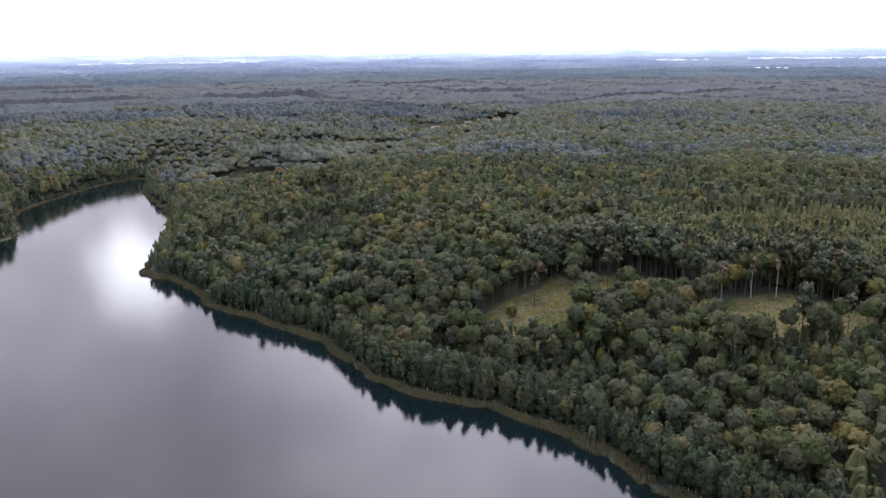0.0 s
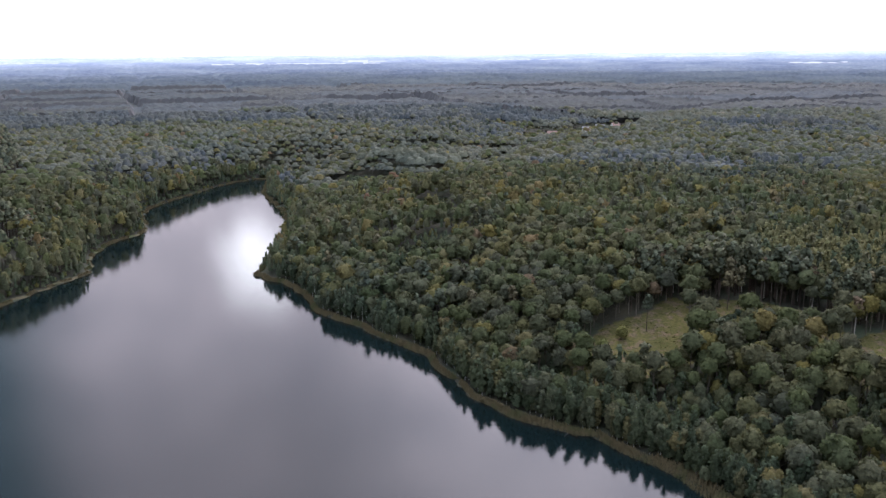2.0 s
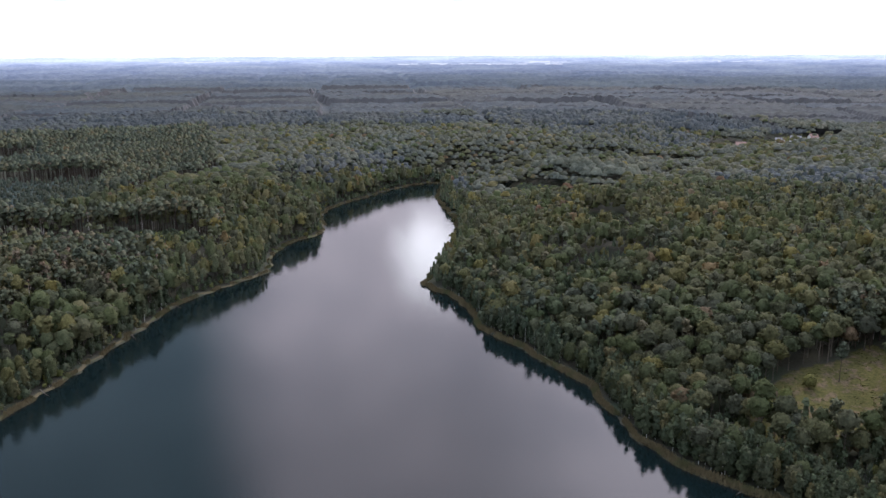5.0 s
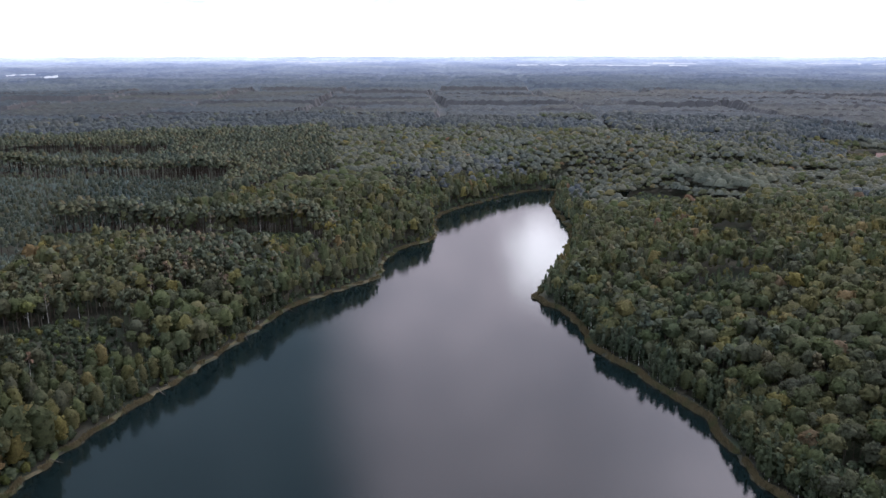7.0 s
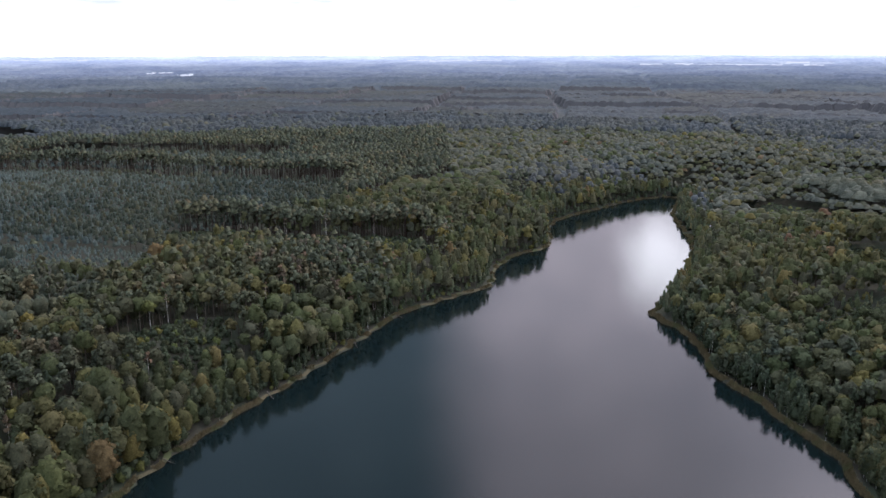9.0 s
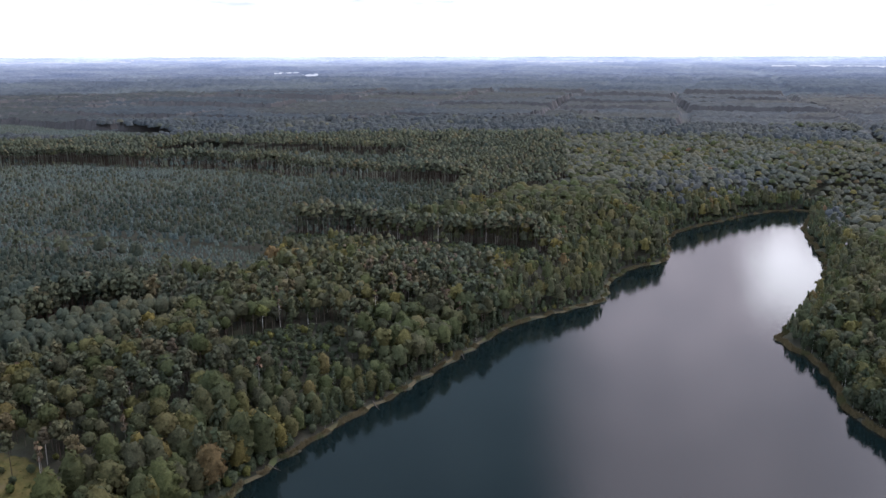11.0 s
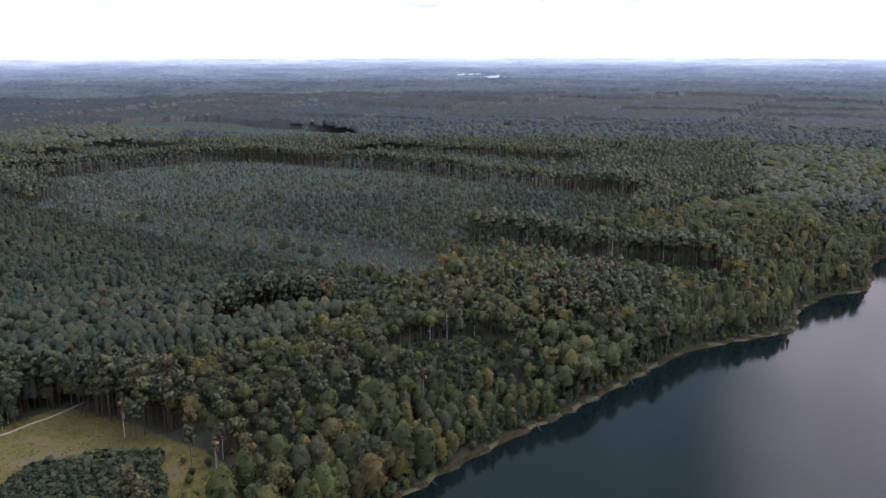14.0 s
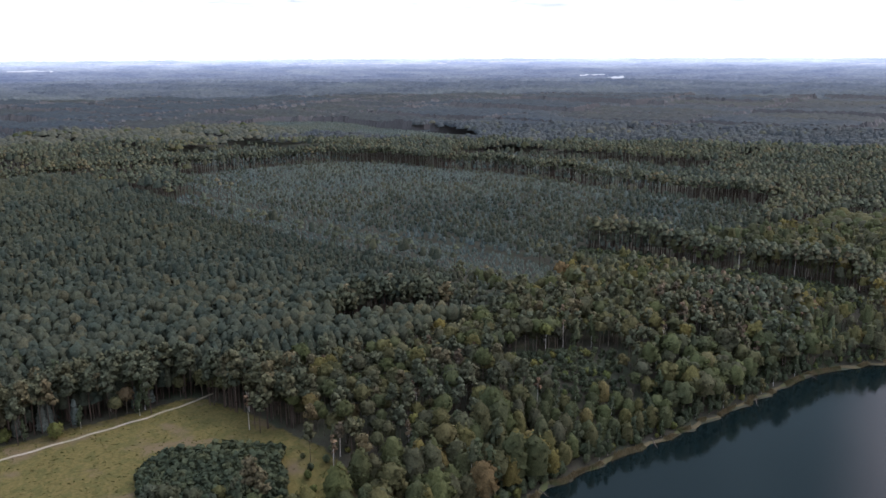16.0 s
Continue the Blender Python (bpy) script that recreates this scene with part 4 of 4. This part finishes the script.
forest("farther_wood", rows[3], 3, "woodland stretching away, tinted blue-green for haze", False)


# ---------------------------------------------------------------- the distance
def hazy_woods_material():
    m, n = material("hazy_distant_woods")
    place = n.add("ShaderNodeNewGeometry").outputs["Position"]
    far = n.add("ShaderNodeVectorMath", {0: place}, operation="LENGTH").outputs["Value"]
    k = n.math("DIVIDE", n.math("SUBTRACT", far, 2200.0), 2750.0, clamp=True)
    # haze put into the base colour: bluer and paler with distance
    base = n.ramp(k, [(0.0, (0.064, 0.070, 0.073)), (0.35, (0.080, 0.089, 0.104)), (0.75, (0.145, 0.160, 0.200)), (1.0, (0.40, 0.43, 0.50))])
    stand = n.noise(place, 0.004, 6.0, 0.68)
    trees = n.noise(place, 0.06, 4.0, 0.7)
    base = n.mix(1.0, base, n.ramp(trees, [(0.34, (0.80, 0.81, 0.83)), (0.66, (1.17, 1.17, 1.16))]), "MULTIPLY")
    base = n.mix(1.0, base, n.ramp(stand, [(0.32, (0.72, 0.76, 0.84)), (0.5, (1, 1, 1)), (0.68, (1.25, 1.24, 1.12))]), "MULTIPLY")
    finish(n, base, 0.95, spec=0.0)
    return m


def far_canopy():
    """The closed canopy beyond 1300 m: stands of unlike height, cut by rides, with stem shade painted on their edges.
    """
    g = np.random.default_rng(17)
    az = np.arange(-37, 103, 0.2)
    rad = 1291 + np.cumsum(np.linspace(5.5, 13.0, 110))
    a, r = np.meshgrid(np.radians(az), np.concatenate([[1290, 1291], rad]))
    x, y = -10 - np.sin(a) * r, 25 + np.cos(a) * r
    stand, other, ride = compartment(x, y)
    land = height(x.ravel(), y.ravel()).reshape(x.shape)
    patch = 0.6 * wave(x, y, 260, 6) + other - 0.55 + 0.5 * smoothstep((x + 500) / 700)
    tall = np.where(patch > 0.1, 13.0, np.where(stand > 0.3, 17.0, 9.5)) + 1.5 * wave(x, y, 60, 2)
    tall = tall + 5.0 * g.random(x.shape) ** 1.6 - 2.5
    tall = np.where(ride < 9, 4.0, tall)
    tall = np.where(inside(x, y, FIELD), -2.0, tall)
    tall[0] = -4.0
    ids = np.arange(x.size).reshape(x.shape)
    f = np.stack([ids[:-1, 1:], ids[:-1, :-1], ids[1:, :-1], ids[1:, 1:]], -1).reshape(-1, 4)
    f = f[~inside(x, y, FIELD).ravel()[f].all(1)]
    t4 = tall.ravel()[f]
    index = np.where(patch.ravel()[f[:, 0]] > 0.1, 0, 1)
    # steep edge faces take the painted stem shade
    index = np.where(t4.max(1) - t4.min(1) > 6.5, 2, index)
    tint = np.mod(0.55 * stand + g.uniform(0, 0.45, x.shape), 1)
    me = mesh("far_canopy", np.stack([x, y, land + tall], -1).reshape(-1, 3), f, [SHADED_CANOPY, SHADED_CANOPYPINE, STEM_SHADE], index, tint.ravel())
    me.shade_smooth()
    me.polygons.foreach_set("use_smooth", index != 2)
    tagged(new("far_canopy", me), "woodland in stands cut by rides, toned for haze and crown shade", "woods", kind="stuff")


far_canopy()
az = np.arange(-38, 104, 0.17)
rad = np.concatenate([[2278], np.linspace(2287, 3400, 64), np.linspace(3425, 4930, 46)])
A, R = np.meshgrid(np.radians(az), rad)
X, Y = -10 - np.sin(A) * R, 25 + np.cos(A) * R
noisy = np.random.default_rng(3)
calm = 1 - 0.75 * smoothstep((R - 3300) / 1200)
lumps = noisy.uniform(-4.0, 4.0, X.shape) * calm
stand, other, ride = compartment(X, Y)
block = np.where(stand > 0.35, 3.5, -3.5) * calm
ride = np.where(ride < 14, -9.0, 0.0) * calm
Z = height(X.ravel(), Y.ravel()).reshape(X.shape) + np.where(R < 2286, -3.0, np.maximum(12 + lumps + block + ride, 5.0))
ids = np.arange(X.size).reshape(X.shape)
quads = np.stack([ids[:-1, 1:], ids[:-1, :-1], ids[1:, :-1], ids[1:, 1:]], -1).reshape(-1, 4)
# the far woods carry their haze in the colour
HAZY_WOODS = hazy_woods_material()
# pale fields and a sand pit between the far woods: bearing, distance, half angle, half depth
pale = np.zeros((len(rad) - 1, len(az) - 1), int)
mid_az, mid_r = (az[1:] + az[:-1]) / 2, (rad[1:] + rad[:-1]) / 2
for b, far, half, deep in ((54.9, 3930, 1.1, 20), (53.6, 3700, 0.55, 60), (53.0, 3540, 0.5, 25), (19.0, 4350, 4.4, 22), (12.8, 4340, 0.6, 40), (-16.0, 4200, 1.9, 24),
                           (-21.4, 3215, 1.4, 26), (-25.0, 3420, 0.8, 22), (-24.4, 4270, 4.0, 26), (91.5, 4345, 1.3, 26), (13.2, 4450, 1.5, 24), (2.0, 4500, 3.0, 20),
                           (36.0, 4560, 3.5, 20), (70.0, 4600, 5.0, 20), (62.0, 4700, 3.0, 24), (-8.0, 4620, 4.0, 24), (84.0, 4650, 4.0, 24)):
    wavy = far + 14 * np.sin(mid_az * 1.9 + b)
    pale |= ((np.abs(mid_az - b) < half)[None] & (np.abs(mid_r[:, None] - wavy[None]) < deep)).astype(int)
pale = pale.ravel()
PALE = grass_material("pale_stubble", [(0.3, (0.30, 0.30, 0.31)), (0.7, (0.42, 0.42, 0.42))], (0.34, 0.35, 0.36))
tagged(new("hazy_distant_woods", mesh("hazy_distant_woods", np.stack([X, Y, Z], -1).reshape(-1, 3), quads, [HAZY_WOODS, PALE], pale)),
       "woodland with haze painted blue-grey towards the horizon", "woods", kind="stuff")


# ---------------------------------------------------------------- shore
def shore_samples(step, lo, hi):
    """Places and inland directions along the water's edge, between two heights on the plan."""
    area = sum(ax * by - bx * ay for (ax, ay), (bx, by) in zip(SHORE, SHORE[1:] + SHORE[:1]))
    sign = 1.0 if area > 0 else -1.0
    out = []
    for (ax, ay), (bx, by) in zip(SHORE, SHORE[1:] + SHORE[:1]):
        size = math.hypot(bx - ax, by - ay)
        n = max(1, int(size / step))
        for k in range(n):
            x, y = ax + (bx - ax) * k / n, ay + (by - ay) * k / n
            if lo < y < hi:
                out.append((x, y, sign * (by - ay) / size, -sign * (bx - ax) / size))
    return np.array(out)


def reeds():
    """Reed beds: leaning stalks in clumps, a wide belt on the gentle bank and a thin one under the steep bank."""
    g = np.random.default_rng(21)
    at = shore_samples(0.22, 40, 800)
    at = np.repeat(at, 11, 0)
    west = at[:, 0] < np.interp(at[:, 1], [0, 300, 450, 700, 800], [-50, -150, -220, -290, -285])
    belt = np.where(west, 1.4, 1.5 + 1.9 * smoothstep((280 - at[:, 1]) / 50)) * (1 + 0.55 * wave(at[:, 0], at[:, 1], 16, 5))
    off = g.uniform(-0.6, 1.0, len(at)) * belt
    x, y = at[:, 0] + at[:, 2] * off + g.normal(0, 0.25, len(at)), at[:, 1] + at[:, 3] * off + g.normal(0, 0.25, len(at))
    keep = wave(x, y, 5, 7) > np.where(west, -0.15, -0.55)
    x, y, west = x[keep], y[keep], west[keep]
    z = np.maximum(height(x, y), -0.3)
    n = len(x)
    tall = g.uniform(0.7, 1.9, n) * np.where(west, 0.65, 1.0)
    turn, wide = g.uniform(0, math.pi, n), g.uniform(0.10, 0.26, n)
    a = np.stack([np.cos(turn) * wide, np.sin(turn) * wide, 0 * x], 1)
    p = np.stack([x, y, z - 0.1], 1)
    lean = np.stack([g.normal(0, 0.3, n), g.normal(0, 0.3, n), tall], 1)
    v = np.stack([p - a, p + a, p + lean + a * 0.35, p + lean - a * 0.35], 1).reshape(-1, 3)
    me = mesh("reeds", v, np.arange(4 * n).reshape(-1, 4), [REED])
    tagged(new("reeds", me), "dry yellow-brown reeds along the water's edge", "reeds", kind="stuff")


reeds()


def shore_strip():
    """The pale trodden edge of the steep bank."""
    at = shore_samples(1.5, 60, 620)
    at = at[at[:, 0] < np.interp(at[:, 1], [0, 300, 450, 700], [-50, -150, -220, -270])]
    at = at[np.argsort(at[:, 1])]
    v, f = [], []
    for k, (x, y, nx, ny) in enumerate(at):
        w = max(0.05, 0.30 + 0.45 * math.sin(y * 0.17) + 0.35 * math.sin(y * 0.43 + 1))
        v += [(x - nx * 0.9, y - ny * 0.9, -0.12), (x + nx * w * 0.4, y + ny * w * 0.4, 0.36), (x + nx * (w + 0.6), y + ny * (w + 0.6), 0.55 + 0.45 * w)]
        if k and math.hypot(x - at[k - 1][0], y - at[k - 1][1]) < 4:
            for j in (0, 1):
                f.append((3 * k + j - 3, 3 * k + j, 3 * k + j + 1, 3 * k + j - 2))
    me = mesh("shore_edge", np.array(v), np.array(f), [SHOREGRASS])
    tagged(new("shore_edge", me), "pale sandy bank edge with dry grass", "bank", kind="structure")


SHOREGRASS = grass_material("bank_grass", [(0.3, (0.043, 0.040, 0.020)), (0.5, (0.075, 0.061, 0.034)), (0.72, (0.115, 0.092, 0.056))], (0.056, 0.063, 0.027))
shore_strip()


def track():
    """The sandy track along the meadow, laid on the ground."""
    line = [(-297, -40), (-299, -10), (-301, 20), (-308, 44), (-315, 66), (-323, 85), (-329, 93)]
    v, f = [], []
    for k in range(len(line) - 1):
        (ax, ay), (bx, by) = line[k], line[k + 1]
        for j in range(8):
            x, y = ax + (bx - ax) * j / 8, ay + (by - ay) * j / 8
            x += 0.35 * math.sin(y * 0.5)
            v += [(x - 0.7, y - 0.2), (x, y), (x + 0.7, y + 0.2)]
    v = np.array(v)
    z = height(v[:, 0], v[:, 1]) + 0.12
    n = len(v) // 3
    for k in range(n - 1):
        for j in (0, 1):
            f.append((3 * k + j, 3 * k + j + 1, 3 * k + j + 4, 3 * k + j + 3))
    tagged(new("track", mesh("track", np.column_stack([v, z]), np.array(f), [SAND])), "pale sandy track along the edge of a meadow", "track", kind="structure")


track()


def house(x, y, turn, wide, deep, roof_material):
    """A small house with a gable roof, chimney, door and windows."""
    z = float(height(np.array([x]), np.array([y]))[0])
    root = tagged(new("house"), "small white house among the trees", "house", "houses in the valley")
    root.matrix_world = pose(x, y, z, 0, 0, turn)

    def box(name, m, parent, lo, hi):
        bm = bmesh.new()
        bmesh.ops.create_cube(bm, size=1)
        for vert in bm.verts:
            for a in range(3):
                vert.co[a] = lo[a] if vert.co[a] < 0 else hi[a]
        me = bpy.data.meshes.new(name)
        bm.to_mesh(me), bm.free()
        me.materials.append(m)
        ob = new(name, me)
        ob.parent = parent
        return ob

    a, b, h = wide / 2, deep / 2, 4.2
    walls = bpy.data.meshes.new("wall")
    walls.from_pydata([(-a, -b, -0.5), (a, -b, -0.5), (a, b, -0.5), (-a, b, -0.5), (-a, -b, h), (a, -b, h), (a, b, h), (-a, b, h), (-a, 0, h + b), (a, 0, h + b)], [],
                      [(0, 1, 5, 4), (1, 2, 6, 9, 5), (2, 3, 7, 6), (3, 0, 4, 8, 7), (3, 2, 1, 0)])
    walls.materials.append(PLASTER)
    wall = new("wall", walls)
    wall.parent = root
    slopes = bpy.data.meshes.new("roof")
    o, t = 0.5, 0.25
    slopes.from_pydata([(-a - o, -b - o, h - o), (a + o, -b - o, h - o), (a + o, 0, h + b), (-a - o, 0, h + b), (a + o, b + o, h - o), (-a - o, b + o, h - o),
                        (-a - o, -b - o, h - o + t), (a + o, -b - o, h - o + t), (a + o, 0, h + b + t), (-a - o, 0, h + b + t), (a + o, b + o, h - o + t), (-a - o, b + o, h - o + t)], [],
                       [(6, 7, 8, 9), (9, 8, 10, 11), (3, 2, 1, 0), (5, 4, 2, 3), (0, 1, 7, 6), (4, 5, 11, 10), (1, 2, 8, 7), (2, 4, 10, 8), (3, 0, 6, 9), (5, 3, 9, 11)])
    slopes.materials.append(roof_material)
    roof = new("roof", slopes)
    roof.parent = root
    box("chimney", TILE, roof, (0.6, -1.6, h + b - 2), (1.2, -1.0, h + b + 0.6))
    for k in (-0.6, 0.1, 0.65):
        box("window", GLASS, wall, (k * a - 0.6, -b - 0.05, 1.2), (k * a + 0.6, -b + 0.05, 2.6))
    box("door", TILE, wall, (-0.28 * a - 0.5, -b - 0.05, 0), (-0.28 * a + 0.5, -b + 0.05, 2.05))


def plain(name, low, high, rough=0.8):
    m, n = material(name)
    finish(n, n.ramp(n.noise(n.add("ShaderNodeNewGeometry").outputs["Position"], 1.2, 5.0), [(0.3, low), (0.7, high)]), rough)
    return m


PLASTER = plain("white_plaster", (0.55, 0.53, 0.49), (0.70, 0.68, 0.64))
TILE = plain("red_roof_tiles", (0.17, 0.10, 0.08), (0.25, 0.16, 0.13))
SLATE = plain("grey_roof_tiles", (0.16, 0.15, 0.15), (0.26, 0.25, 0.25))
GLASS = plain("window_glass", (0.02, 0.025, 0.03), (0.03, 0.035, 0.04), 0.1)
house(-8, 1078, 12, 12, 9, TILE)
house(58, 1180, -20, 13, 9, SLATE)
house(80, 1206, 30, 11, 8, TILE)
house(38, 1160, 5, 10, 8, SLATE)


def fallen_log(x, y, turn, size):
    """A fallen tree that lies from the bank into the water, with stubs of branches."""
    g = np.random.default_rng(int(abs(x)))
    root = tagged(new("fallen_log"), "grey fallen tree lying from the bank into the lake", "log", "fallen logs along the shore")
    root.matrix_world = pose(x, y, 0.15, 0, 0, turn) @ Matrix.Scale(size, 4)
    v, f = tube([(-2.5, 0, 0.7), (0, 0.1, 0.25), (2.5, -0.1, 0.05), (5, 0.2, -0.15)], [0.24, 0.22, 0.16, 0.06], 6)
    stem = new("trunk", mesh("trunk", v, f, [BARK]))
    stem.parent = root
    for k in range(4):
        a = np.array([0.4 + k * 1.0, 0, 0.2])
        b = a + (0.5, g.uniform(-1.1, 1.1), g.uniform(0.2, 0.9))
        v, f = tube([a, (a + b) / 2 + (0.1, 0, 0.1), b], [0.07, 0.05, 0.02], 4)
        limb = new("branch", mesh("branch", v, f, [BARK]))
        limb.parent = root


for place in ((-252, 247, -20, 1.0), (-264, 312, -35, 0.9), (-238, 188, 10, 0.8), (-274, 357, -10, 0.8), (-290, 542, -30, 1.1), (-25, 288, 190, 0.7), (8, 262, 230, 0.8), (-262, 290, 15, 0.7)):
    fallen_log(*place)


def tufts():
    """Grass tussocks and dead stalks in the clearings and the meadow."""
    g = np.random.default_rng(5)
    verts = []
    for poly, count in ((CLEARING_A, 2600), (CLEARING_B, 2600), (MEADOW_C, 7000), (STRIP, 900)):
        xs, ys = [p[0] for p in poly], [p[1] for p in poly]
        x, y = g.uniform(min(xs), max(xs), count), g.uniform(max(min(ys), -10), max(ys), count)
        ok = inside(x, y, poly) & (wave(x, y, 6, 3) + g.normal(0, 0.3, count) > -0.1)
        if poly is MEADOW_C:
            ok &= ~inside(x, y, THICKET) & (away(x, y, [(-299, -10), (-301, 20), (-308, 44), (-315, 66), (-323, 85)]) > 1.6)
        x, y = x[ok], y[ok]
        n = len(x)
        p = np.stack([x, y, height(x, y) - 0.03], 1)
        q, w, h = g.uniform(0, math.pi, n), g.uniform(0.25, 0.7, n), g.uniform(0.08, 0.3, n)
        a = np.stack([np.cos(q) * w, np.sin(q) * w, 0 * w], 1)
        t = np.stack([g.normal(0, 0.15, n), g.normal(0, 0.15, n), h], 1)
        verts.append(np.stack([p - a, p + a, p + t + a * 0.6, p + t - a * 0.6], 1).reshape(-1, 3))
    v = np.concatenate(verts)
    me = mesh("grass_tussocks", v, np.arange(len(v)).reshape(-1, 4), [TUSSOCK])
    tagged(new("grass_tussocks", me), "dry olive grass tussocks in the clearings", "grass", kind="stuff")


TUSSOCK = grass_material("tussock_grass", [(0.3, (0.049, 0.049, 0.016)), (0.5, (0.075, 0.067, 0.022)), (0.72, (0.102, 0.080, 0.034))], (0.059, 0.059, 0.018))
tufts()
